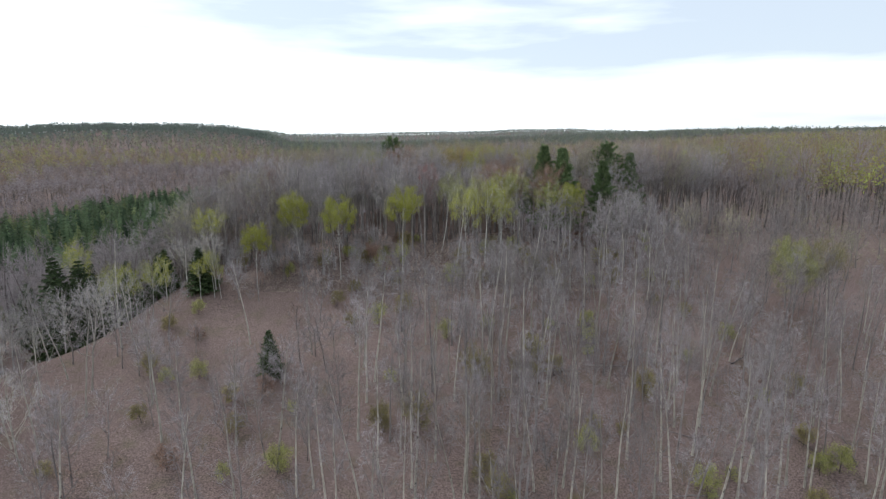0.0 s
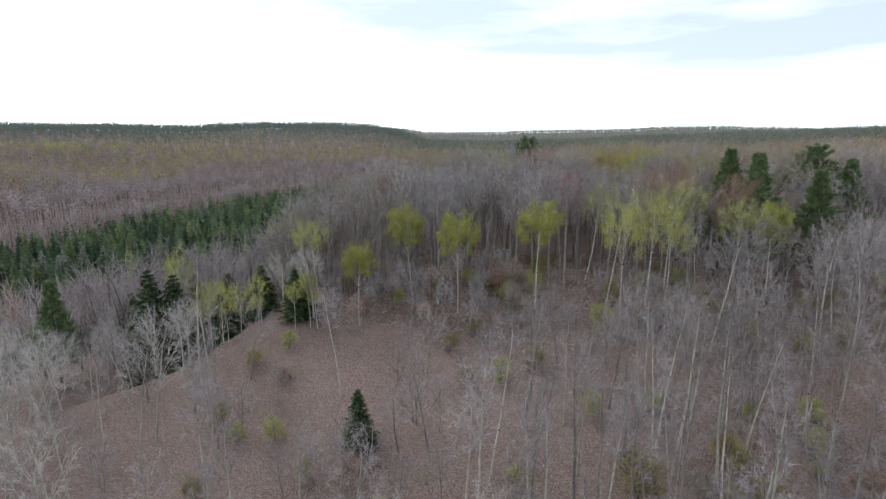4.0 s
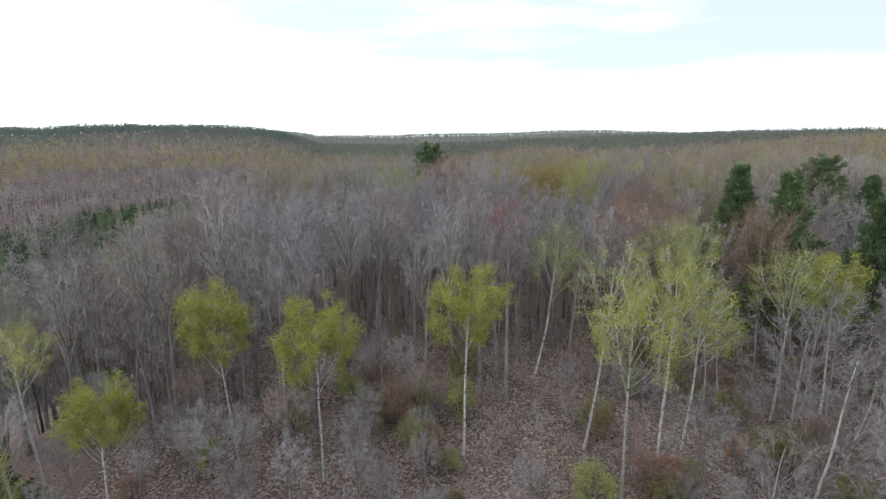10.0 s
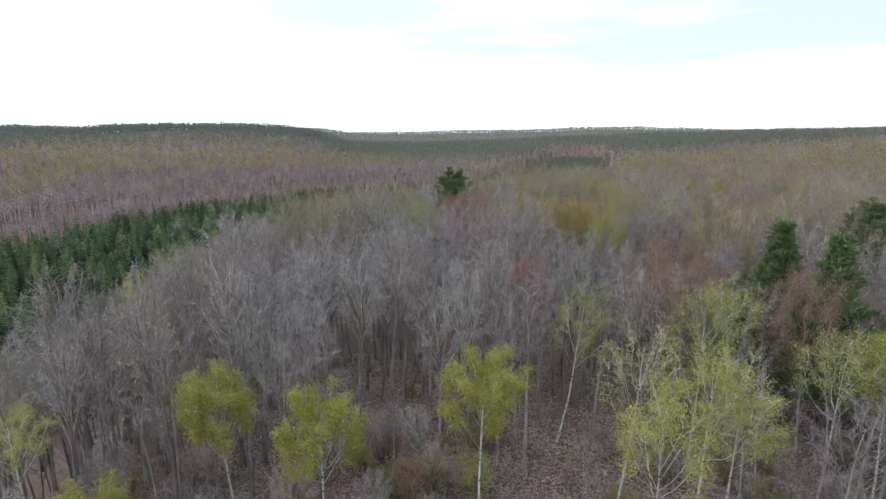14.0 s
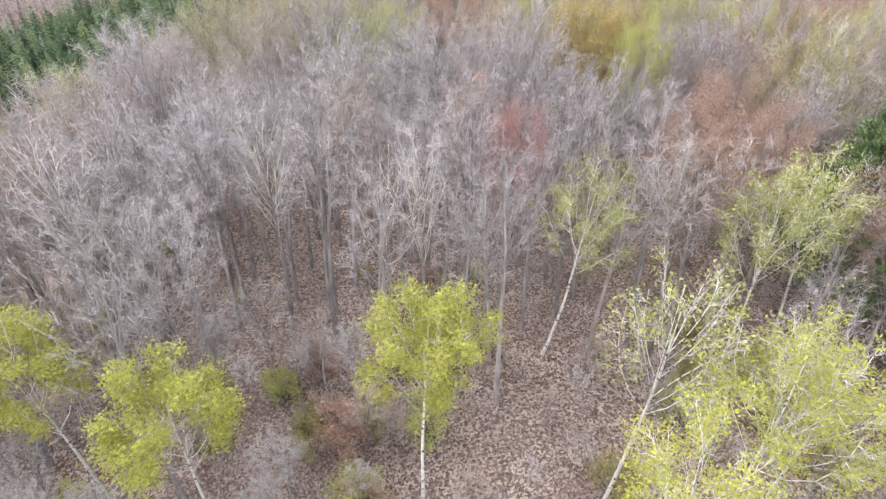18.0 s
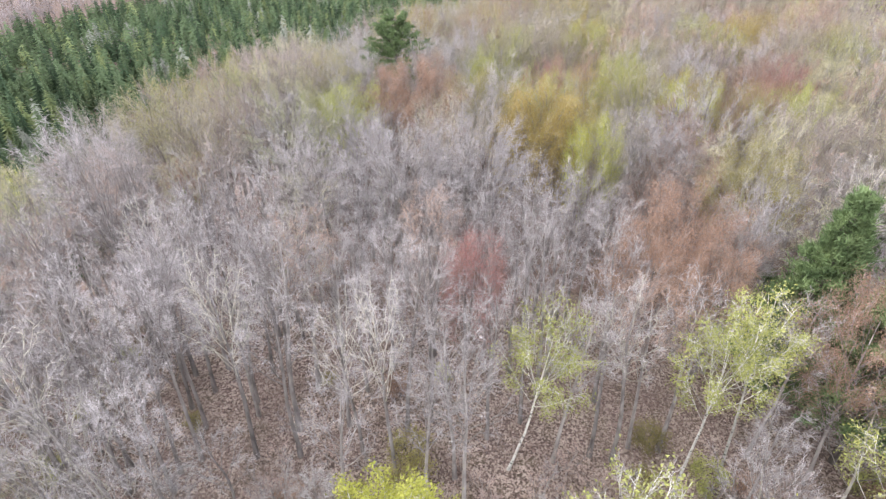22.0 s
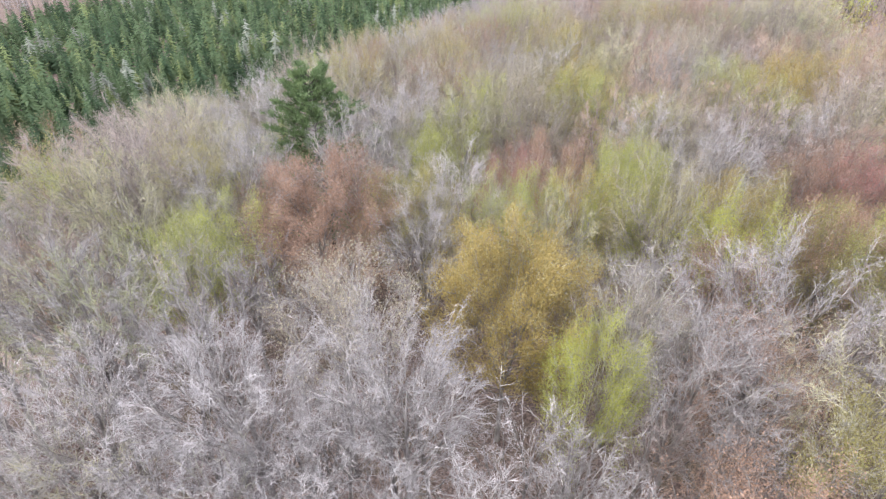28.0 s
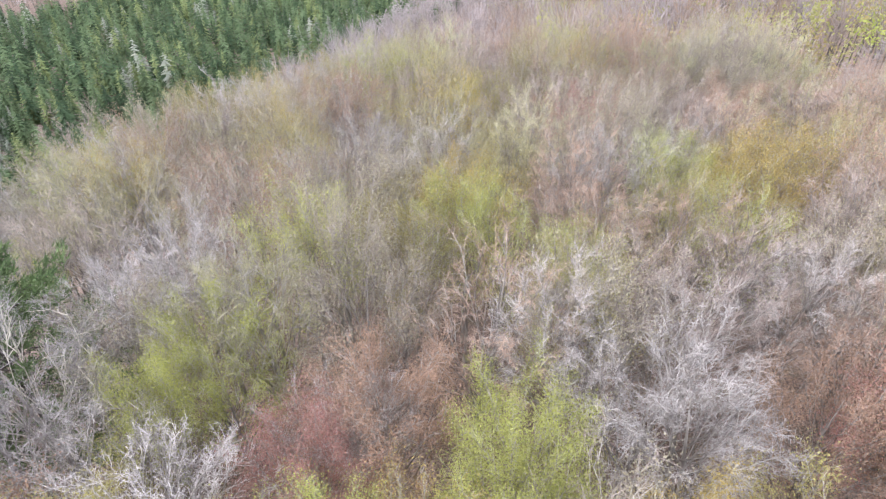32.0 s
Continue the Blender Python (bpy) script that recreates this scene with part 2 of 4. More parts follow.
def off_valley(x, y):
    """Metres out across the wet valley; its edge lies at 76."""
    best = np.full(np.shape(x), 1e9)
    for (ax, ay, aw), (bx, by, bw) in zip(VALLEY, VALLEY[1:]):
        ux, uy = bx - ax, by - ay
        k = np.clip(((x - ax) * ux + (y - ay) * uy) / (ux * ux + uy * uy), 0, 1)
        best = np.minimum(best, np.hypot(x - ax - k * ux, y - ay - k * uy) - aw - k * (bw - aw) + 76)
    return best


def waves(x, y, size, seed):
    """Smooth random swells between about -1 and 1."""
    r = np.random.RandomState(seed)
    total = 0
    for k in range(6):
        a, p, f = r.uniform(0, 2 * np.pi), r.uniform(0, 2 * np.pi), r.uniform(0.6, 1.7) * 2 * np.pi / size
        total = total + np.sin((x * np.cos(a) + y * np.sin(a)) * f + p)
    return total / 3.0


def land(x, y):
    """Height of the ground at x, y."""
    x, y = np.asarray(x, float), np.asarray(y, float)
    left = np.interp(y, EDGE_Y, EDGE_X) - x
    shelf = np.interp(y, (-400, 125, 165), (9.0, 10.0, 60.0))
    slope = np.interp(y, (108, 135), (0.85, 0.62)) * soft(left, 3.0)
    drop = np.minimum(soft(102 - y, 6) * 0.23, 24) * step(x, -95, -50) + np.minimum(slope, shelf + 0.08 * slope) + 0.42 * soft(-82 - x, 8)
    back = 0.10 * soft(y - 228, 25) * step(x, 170, -60)
    home = -1.2 - drop - back + 0.03 * soft(x - 60, 30) + 0.5 * waves(x, y, 35, 1)
    r, az = np.hypot(x, y), np.degrees(np.arctan2(x, np.maximum(y, 1e-6)))
    low = -34 + 14 * step(off_valley(x, y), 90, 420) + 3.0 * waves(x, y, 260, 2) * step(off_valley(x, y), 90, 250)
    hill = np.interp(az, (-60, -52, -44, -38, -31, -25, -21, -17.5, -15), (36, 36, 39, 33, 46, 44, 40, 26, 0)) * step(r, 600, 1300)
    right = np.interp(az, (-8, 0, 8, 12, 23, 32, 40), (4, 13, 23, 28, 33, 36, 35)) * step(r, 400, 1150)
    far = 33 * step(r, 1700, 2800) * step(az, -26, -12) * step(az, 30, 8) + 3 * waves(x, y, 900, 4) * step(r, 700, 1600)
    low = low + hill + right + far + 8
    low = np.where(off_valley(x, y) < 90, -34, low) * step(off_valley(x, y), 60, 110) - 34 * (1 - step(off_valley(x, y), 60, 110))
    return np.where(home > low, home, low) + 1.5 * np.exp(-np.abs(home - low) / 4)


def raw_mesh(name, verts, tris, material=None, smooth=False, tint=None):
    me = bpy.data.meshes.new(name)
    verts, tris = np.asarray(verts, np.float32), np.asarray(tris, np.int32)
    me.vertices.add(len(verts))
    me.vertices.foreach_set("co", verts.ravel())
    me.loops.add(tris.size)
    me.loops.foreach_set("vertex_index", tris.ravel())
    me.polygons.add(len(tris))
    me.polygons.foreach_set("loop_start", np.arange(0, tris.size, tris.shape[1], dtype=np.int32))
    me.polygons.foreach_set("loop_total", np.full(len(tris), tris.shape[1], np.int32))
    if smooth:
        me.polygons.foreach_set("use_smooth", np.ones(len(tris), bool))
    me.update(calc_edges=True)
    if tint is not None:
        at = me.attributes.new("leaf", "FLOAT_COLOR", "POINT")
        at.data.foreach_set("color", np.asarray(tint, np.float32).ravel())
    if material:
        me.materials.append(material)
    return me


def axis(near, step_near, far, grow):
    v, s = [0.0], step_near
    while v[-1] < far:
        if v[-1] > near:
            s *= grow
        v.append(v[-1] + s)
    return np.array(v)


gx, gy = axis(130, 2.6, 4300, 1.075), axis(150, 2.6, 4300, 1.075)
gx = np.concatenate([-gx[:0:-1], gx])
gy = np.concatenate([-axis(40, 5, 4300, 1.25)[:0:-1], gy]) + 60
GX, GY = np.meshgrid(gx, gy)
cols = len(gx)
gi = np.arange((len(gy) - 1) * cols).reshape(-1, cols)[:, :-1].ravel()
GZ = land(GX, GY)


def sheet(x, y):
    """Height of the ground sheet, between its own grid points."""
    i, j = np.clip(np.searchsorted(gx, x) - 1, 0, len(gx) - 2), np.clip(np.searchsorted(gy, y) - 1, 0, len(gy) - 2)
    u, v = (x - gx[i]) / (gx[i + 1] - gx[i]), (y - gy[j]) / (gy[j + 1] - gy[j])
    return (GZ[j, i] * (1 - u) + GZ[j, i + 1] * u) * (1 - v) + (GZ[j + 1, i] * (1 - u) + GZ[j + 1, i + 1] * u) * v


ground = new("ground", raw_mesh("ground", np.stack([GX.ravel(), GY.ravel(), land(GX, GY).ravel()], 1), np.stack([gi, gi + 1, gi + cols + 1, gi + cols], 1), GROUND, True))
tagged(ground, "brown leaf-littered forest ground rolling to distant hills", "ground", kind="structure")


# ---- tree building ----
class Shape:
    """Collects triangles."""

    def __init__(self):
        self.v, self.f, self.n = [], [], 0

    def add(self, verts, tris):
        self.v.append(np.asarray(verts, float).reshape(-1, 3))
        self.f.append(np.asarray(tris, int).reshape(-1, 3) + self.n)
        self.n += len(self.v[-1])

    def arrays(self):
        return np.concatenate(self.v), np.concatenate(self.f)

    def tube(self, pts, rad, sides):
        pts = np.asarray(pts, float)
        d = np.gradient(pts, axis=0)
        d /= np.linalg.norm(d, axis=1)[:, None] + 1e-9
        ref = np.array([1.0, 0, 0]) if abs(d[0][2]) > 0.7 else np.array([0, 0, 1.0])
        a = np.cross(d, ref)
        a /= np.linalg.norm(a, axis=1)[:, None] + 1e-9
        b = np.cross(d, a)
        ang = np.arange(sides) * 2 * np.pi / sides
        ring = pts[:, None] + np.asarray(rad)[:, None, None] * (np.cos(ang)[None, :, None] * a[:, None] + np.sin(ang)[None, :, None] * b[:, None])
        tris = []
        for i in range(len(pts) - 1):
            for j in range(sides):
                p, q = i * sides + j, i * sides + (j + 1) % sides
                tris += [(p, q, q + sides), (p, q + sides, p + sides)]
        self.add(ring, tris)

    def spike(self, a, b, r):
        """A straight three-sided branch from a that tapers to b."""
        d = (b - a) / (np.linalg.norm(b - a) + 1e-9)
        u = np.cross(d, (0.3, 0.5, 0.81))
        u /= np.linalg.norm(u) + 1e-9
        w = np.cross(d, u)
        self.add([a + u * r, a - 0.5 * u * r + 0.87 * w * r, a - 0.5 * u * r - 0.87 * w * r, b], [(0, 1, 3), (1, 2, 3), (2, 0, 3)])

    def blades(self, base, way, length, width, rng):
        """Slender tapering blades: arrays of base points, directions, lengths and widths."""
        base, way = np.asarray(base, float), np.asarray(way, float)
        k = len(base)
        if not k:
            return
        way = way / (np.linalg.norm(way, axis=1)[:, None] + 1e-9)
        side = np.cross(way, rng.normal(size=(k, 3)))
        side /= np.linalg.norm(side, axis=1)[:, None] + 1e-9
        w = (np.ones(k) * width)[:, None] * side * 0.5
        tip = base + way * (np.ones(k) * length)[:, None]
        self.add(np.stack([base - w, base + w, tip], 1), np.arange(3 * k).reshape(-1, 3))

    def leaves(self, at, size, rng, flat=0.0):
        """Loose leaf-shaped triangles round the given points."""
        k = len(at)
        if not k:
            return
        a = rng.normal(size=(k, 3))
        a[:, 2] *= 1 - flat
        a /= np.linalg.norm(a, axis=1)[:, None]
        b = np.cross(a, rng.normal(size=(k, 3)))
        if flat > 0.7:
            b[:, 2] *= 1 - flat
        b /= np.linalg.norm(b, axis=1)[:, None]
        s = (rng.uniform(0.6, 1.3, k) * size)[:, None]
        self.add(np.stack([at - 0.5 * s * a, at + 0.5 * s * b, at + 0.5 * s * a], 1), np.arange(3 * k).reshape(-1, 3))


def bend(p, d, length, n, up, wob, rng):
    """A limb's line: starts at p along d, is drawn upwards and wanders."""
    pts, d = [np.array(p, float)], np.array(d, float)
    for _ in range(n):
        d = d + np.array([0, 0, up]) + rng.normal(size=3) * wob
        d /= np.linalg.norm(d)
        pts.append(pts[-1] + d * length / n)
    return np.array(pts), d


def along(pts, t):
    i = min(int(t * (len(pts) - 1)), len(pts) - 2)
    k = t * (len(pts) - 1) - i
    return pts[i] * (1 - k) + pts[i + 1] * k, pts[i + 1] - pts[i]


def sideways(d, angle, rng):
    """A direction that leaves d by the angle, in radians, at a random turn."""
    d = d / (np.linalg.norm(d) + 1e-9)
    a = np.cross(d, rng.normal(size=3))
    a /= np.linalg.norm(a) + 1e-9
    return d * math.cos(angle) + a * math.sin(angle)


def broadleaf(seed, high, bare, spread, limbs, girth, kids=5, twigs=9, twig=0.9, thick=0.022, wander=0.03, dome=0.26, apart=False, shell=0.45, haze=False, inner=0.38):
    """A leafless broadleaved tree: limbs part from the bole and rise to a rounded, uneven crown, whose shell is a brush of twigs.
    Returns bole, limbs (one mesh, or one for each limb), twigs, twig tips and height."""
    rng = np.random.RandomState(seed)
    bole, woods_, crown, tips = Shape(), [], Shape(), []
    n = 8
    pts = [np.array([0, 0, -0.4])]
    d = np.array([rng.normal() * 0.03, rng.normal() * 0.03, 1.0])
    for i in range(n):
        d = d + rng.normal(size=3) * wander
        d[2] = abs(d[2])
        d /= np.linalg.norm(d)
        pts.append(pts[-1] + d * (high * 0.9 + 0.4) / n)
    pts = np.array(pts)
    rad = girth * (1 - np.linspace(0, 1, n + 1)) ** 0.75 + 0.015
    rad[0] *= 1.45
    bole.tube(pts, rad, 7)
    rise = dome * high
    mid = along(pts, 0.8)[0] * (1, 1, 0) + (0, 0, high - rise)
    turn = rng.uniform(0, 6.28)
    for i in range(limbs):
        wood = Shape()
        c = 0.97 - 1.3 * (i + rng.uniform(0.1, 0.9)) / limbs
        turn += 2.4 + rng.normal() * 0.25
        f = rng.uniform(0.72, 1.1)
        out = np.array([math.cos(turn), math.sin(turn), 0]) * math.sqrt(max(0.0, 1 - c * c))
        goal = mid + out * spread * f + (0, 0, rise * c * f)
        nrm = out / spread + np.array([0, 0, max(c, -0.1) / rise + 0.10])
        nrm /= np.linalg.norm(nrm)
        t = min(bare + (0.86 - bare) * (c + 0.33) / 1.3 * rng.uniform(0.75, 1.0), (goal[2] - 0.10 * high) / (0.9 * high))
        p, _ = along(pts, max(0.06, t))
        bow = p * 0.55 + goal * 0.45 + out * spread * 0.2 + rng.normal(size=3) * 0.18 * spread
        u = np.linspace(0, 1, 5)[:, None]
        line = p * (1 - u) ** 2 + bow * 2 * u * (1 - u) + goal * u ** 2
        r = max(0.018, girth * (1 - t) ** 0.75 * 0.46)
        wood.tube(line, np.linspace(r, 0.014, 5), 4 if apart else 3)
        for j in range(kids):
            q, dd = along(line, inner + (0.98 - inner) * (j + rng.uniform(0, 0.9)) / kids)
            w = dd / (np.linalg.norm(dd) + 1e-9) * 0.55 + nrm * (shell + 0.05) + rng.normal(size=3) * 0.58
            w /= np.linalg.norm(w)
            end = q + w * spread * rng.uniform(0.22, 0.44)
            wood.spike(q, end, r * 0.45 + 0.012)
            for at_ in (0.35, 0.65):
                fork = q * (1 - at_) + end * at_
                wood.spike(fork, fork + sideways(end - q, rng.uniform(0.6, 1.1), rng) * spread * rng.uniform(0.14, 0.3), r * 0.28 + 0.010)
            k = np.linspace(0.25, 1.0, twigs)[:, None]
            bs = q * (1 - k) + end * k
            ws = w * 0.6 + nrm * shell * 0.8 + rng.normal(size=(twigs, 3)) * 0.66 + (0, 0, 0.08)
            ws /= np.linalg.norm(ws, axis=1)[:, None]
            ln = rng.uniform(0.6, 1.25, twigs) * twig
            crown.blades(bs, ws, ln, thick, rng)
            half = bs + ws * (ln * 0.4)[:, None]
            crown.blades(half, ws + rng.normal(size=ws.shape) * 0.45, ln * 0.65, thick * 0.75, rng)
            if haze:
                for far_ in (0.3, 0.5, 0.7, 0.9):
                    crown.blades(bs + ws * (ln * far_)[:, None], ws * 0.5 + rng.normal(size=ws.shape) * 0.75, ln * 0.5, thick * 0.8, rng)
            tips.append(bs + ws * (ln * 0.9)[:, None])
            tips.append(half)
        woods_.append(wood)
    full = float(max(v[:, 2].max() for v in crown.v))
    if apart:
        limb = [as_mesh("limb", w) for w in woods_]
    else:
        both = Shape()
        for w in woods_:
            both.add(*w.arrays())
        limb = as_mesh("branchwork", both)
    return as_mesh("bole", bole, True), limb, as_mesh("crown", crown), np.concatenate(tips), full


def leafage(tips, per, size, scatter, seed, keep=1.0, gaps=False):
    rng = np.random.RandomState(seed)
    s = Shape()
    if gaps:
        o = rng.uniform(0, 6.28, 3)
        tips = tips[np.prod(np.sin(tips * 2.1 + o), axis=1) > -0.3]
    at = np.repeat(tips[rng.rand(len(tips)) < keep], per, 0)
    s.leaves(at + rng.normal(size=at.shape) * scatter, size, rng, 0.3)
    return s


def spruce(seed, high, wide, whorls=22, per=8):
    """Spruce: close whorls of drooping fronds on a straight stem."""
    rng = np.random.RandomState(seed)
    stem, green = Shape(), Shape()
    stem.tube([(0, 0, -0.3), (0, 0, high * 0.5), (0, 0, high)], [high * 0.013 + 0.02, high * 0.008, 0.01], 6)
    for i in range(whorls):
        t = (i + 0.5) / whorls
        z = high * (0.06 + 0.92 * t)
        reach = wide * (1 - t) ** 0.85 * rng.uniform(0.8, 1.1) + 0.12
        for k in range(per):
            a = k * 2 * math.pi / per + i * 0.7 + rng.normal() * 0.15
            out = np.array([math.cos(a), math.sin(a), -0.25 + 0.35 * t + rng.normal() * 0.08])
            line, _ = bend((0, 0, z), out, reach * rng.uniform(0.8, 1.15), 3, 0.06, 0.04, rng)
            m = max(4, int(4 + reach * 5))
            ts = np.linspace(0.1, 1.0, m)
            base = np.array([along(line, min(0.999, q))[0] for q in ts])
            hand = np.where(np.arange(m) % 2, 1, -1)[:, None]
            side = np.array([-math.sin(a), math.cos(a), 0]) * hand
            way = side * 0.8 + out * 0.7 + rng.normal(size=(m, 3)) * 0.2 + np.array([0, 0, -0.15])
            green.blades(base, way, (0.30 + 0.34 * reach * (1.1 - ts)) * rng.uniform(0.8, 1.2, m), 0.20 + 0.05 * reach, rng)
    return stem, green


def pine(seed, high, wide, boughs=64, taper=1.0):
    """White pine: long level boughs in loose tiers, carrying tufts of needles."""
    rng = np.random.RandomState(seed)
    stem, green = Shape(), Shape()
    pts, _ = bend((0, 0, -0.3), (0, 0, 1), high + 0.3, 7, 0.2, 0.02, rng)
    stem.tube(pts, np.linspace(high * 0.014, 0.02, 8), 7)
    for i in range(boughs):
        t = 0.2 + 0.78 * (i + rng.uniform(0, 0.7)) / boughs
        p, _ = along(pts, t)
        rel = (t - 0.2) / 0.8
        reach = wide * (0.07 + 0.97 * (1 - rel) ** taper) * min(1.0, 0.6 + 1.8 * rel) * rng.uniform(0.7, 1.15)
        a = i * 2.4 + rng.normal() * 0.3
        d0 = np.array([math.cos(a), math.sin(a), 0.02 + 0.5 * rel])
        line, _ = bend(p, d0, reach, 5, 0.07, 0.06, rng)
        stem.tube(line, np.linspace(0.055, 0.015, 6), 3)
        for j in range(8):
            q, dd = along(line, 0.22 + 0.77 * j / 7.5)
            sub = q + sideways(dd, 1.0, rng) * rng.uniform(0.2, 0.6) * (1.2 - 0.12 * j)
            k = 38
            base = sub + rng.normal(size=(k, 3)) * (0.30, 0.30, 0.10) * (1.1 - 0.6 * rel)
            way = rng.normal(size=(k, 3)) * 0.6 + dd / np.linalg.norm(dd) * 0.7 + np.array([0, 0, 0.5])
            green.blades(base, way, rng.uniform(0.4, 0.75, k) * (1.1 - 0.45 * rel), 0.085, rng)
    return stem, green


def part(name, me, material, parent, label=""):
    """One mesh object under a thing; the material sits on the object, so that alike meshes may differ in colour."""
    ob = new(name, me)
    if not me.materials:
        me.materials.append(None)
    ob.material_slots[0].link = "OBJECT"
    ob.material_slots[0].material = material
    ob.parent = parent
    return tagged(ob, label) if label else ob


def as_mesh(name, shape, smooth=False):
    return raw_mesh(name, *shape.arrays(), smooth=smooth)


def plant(name, meshes, x, y, scale, turn, label, category, group, lean=(0, 0), sink=0.0, tall=1.0):
    """A tree as a thing at its place on the land: an Empty with its parts. meshes: (part name, mesh, material[, label])."""
    root = new(name)
    root.matrix_basis = pose(x, y, float(land(x, y)) - sink, lean[0], lean[1], 0) @ pose(0, 0, 0, 0, 0, turn) @ Matrix.Diagonal((scale, scale, scale * tall, 1))
    for p in meshes:
        part(*p[:3], root, p[3] if len(p) > 3 else "")
    return tagged(root, label, category, group)


def spots(x0, x1, y0, y1, gap, seed, jitter=0.42):
    """Places of trees: a loosened grid."""
    r = np.random.RandomState(seed)
    X, Y = np.meshgrid(np.arange(x0, x1, gap), np.arange(y0, y1, gap * 0.87))
    X = X + (np.arange(X.shape[0]) % 2)[:, None] * gap / 2
    p = np.stack([X.ravel(), Y.ravel()], 1)
    return p + r.uniform(-jitter, jitter, p.shape) * gap


def stand(name, kinds, places, label, category, seed):
    """Many trees in one mesh. kinds: (verts, tris, how many first verts are bark); places: rows of x, y, scale, kind, r, g, b."""
    r = np.random.RandomState(seed)
    V, F, C, n = [], [], [], 0
    z = sheet(places[:, 0], places[:, 1]) - 0.2
    for row, h in zip(places, z):
        v, f, bark = kinds[int(row[3])]
        a, s = r.uniform(0, 6.28), row[2]
        c, q = math.cos(a) * s, math.sin(a) * s
        w = np.empty((len(v), 3), np.float32)
        w[:, 0], w[:, 1], w[:, 2] = v[:, 0] * c - v[:, 1] * q + row[0], v[:, 0] * q + v[:, 1] * c + row[1], v[:, 2] * s * r.uniform(0.9, 1.12) + h
        V.append(w)
        F.append(f + n)
        tint = np.tile(np.array([*row[4:7], 1.0], np.float32), (len(v), 1))
        tint[:bark, :3] = (0.15, 0.13, 0.12)
        C.append(tint)
        n += len(v)
    ob = new(name, raw_mesh(name, np.concatenate(V), np.concatenate(F), STAND, tint=np.concatenate(C)))
    return tagged(ob, label, category, kind="stuff")


# ---- kinds of trees ----
OAKS = []
for k in range(8):
    OAKS.append(broadleaf(20 + k, 18.0 + (k % 3), 0.45 + 0.05 * (k % 3), 2.2 + 0.28 * (k % 4), 18, 0.15 + 0.02 * (k % 3), kids=5, twigs=7, haze=k % 4 == 0, dome=0.22 + 0.03 * (k % 3), shell=0.5, thick=0.024, twig=0.8))
WIDE = []
for k in range(6):
    WIDE.append(broadleaf(40 + k, 16.8, 0.36, 2.9 + 0.35 * (k % 4), 26, 0.19, kids=5, dome=0.2 + 0.02 * (k % 3), twigs=9, twig=0.9, thick=0.021, shell=0.95, haze=True))
POLES = []
for k in range(6):
    POLES.append(broadleaf(60 + k, 15.0 + (k % 3), 0.5 + 0.05 * (k % 3), 1.4 + 0.2 * (k % 3), 14, 0.10 + 0.012 * (k % 3), kids=5, twigs=7, twig=0.8, thick=0.022, dome=0.27))
SAPS = []
for k in range(5):
    SAPS.append(broadleaf(90 + k, 9.0 + (k % 3), 0.24 + 0.04 * (k % 3), 2.1 + 0.3 * (k % 3), 15, 0.08, kids=5, twigs=8, twig=0.72, thick=0.02, wander=0.05, dome=0.3, shell=0.7))
ASPENS = []
for k in range(5):
    t = broadleaf(120 + k, 15.2, 0.56, 2.35 + 0.2 * (k % 3), 16, 0.105, kids=5, twigs=5, twig=0.5, wander=0.022, dome=0.15 + 0.015 * (k % 3), apart=True, shell=0.7, inner=0.4)
    ASPENS.append((*t[:3], as_mesh("foliage", leafage(t[3], 19, 0.18, 0.26, 5 + k, gaps=True)), t[4] + 0.2, as_mesh("foliage", leafage(t[3], 8, 0.145, 0.23, 15 + k, gaps=True)), as_mesh("foliage", leafage(t[3], 2, 0.18, 0.2, 25 + k))))
BUDDING = []
for k in range(6):
    t = broadleaf(150 + k, 17.0, 0.36, 4.1 + 0.3 * (k % 3), 28, 0.17, kids=5, twigs=7, twig=0.85, dome=0.19 + 0.02 * (k % 3), shell=1.0)
    BUDDING.append((*t[:3], as_mesh("foliage", leafage(t[3], 16, 0.105, 0.34, 50 + k)), t[4] + 0.1, as_mesh("foliage", leafage(t[3], 7, 0.1, 0.36, 80 + k))))
for k, (reach, limbs, rise) in enumerate(((6.6, 46, 0.30), (5.4, 38, 0.28))):
    t = broadleaf(156 + k, 17.0, 0.3, reach, limbs, 0.2, kids=6, twigs=7, twig=0.9, dome=rise, shell=1.0)
    BUDDING.append((*t[:3], as_mesh("foliage", leafage(t[3], 25, 0.125, 0.34, 56 + k)), t[4] + 0.1))
LOWS = []
for k in range(3):
    t = broadleaf(240 + k, 3.0, 0.06, 1.0, 8, 0.03, kids=4, twigs=8, twig=0.5, thick=0.018, wander=0.06, dome=0.4)
    LOWS.append((*t[:3], as_mesh("foliage", leafage(t[3], 7, 0.12, 0.2, 70 + k))))
SPRUCES = []
for k in range(3):
    b, c = spruce(180 + k, 10.0, 2.9 + 0.3 * k, 26, 10)
    SPRUCES.append((as_mesh("stem", b, True), as_mesh("needles", c)))
PINES = []
for k in range(3):
    b, c = pine(190 + k, 20.0, (6.2, 6.4, 9.2)[k], 96, (1.2, 1.1, 0.7)[k])
    PINES.append((as_mesh("stem", b, True), as_mesh("needles", c)))

TAKEN = []


def left_of(x, y):
    """Metres by which a place lies over the hill's left shoulder."""
    return float(np.interp(y, EDGE_Y, EDGE_X)) - x


def free(x, y, gap):
    return all((x - a) ** 2 + (y - b) ** 2 > (gap + g) ** 2 for a, b, g in TAKEN)


rnd = random.Random(7)

# ---- landmark trees ----
def scaled(x, y, top, full):
    return (top - float(land(x, y))) / full


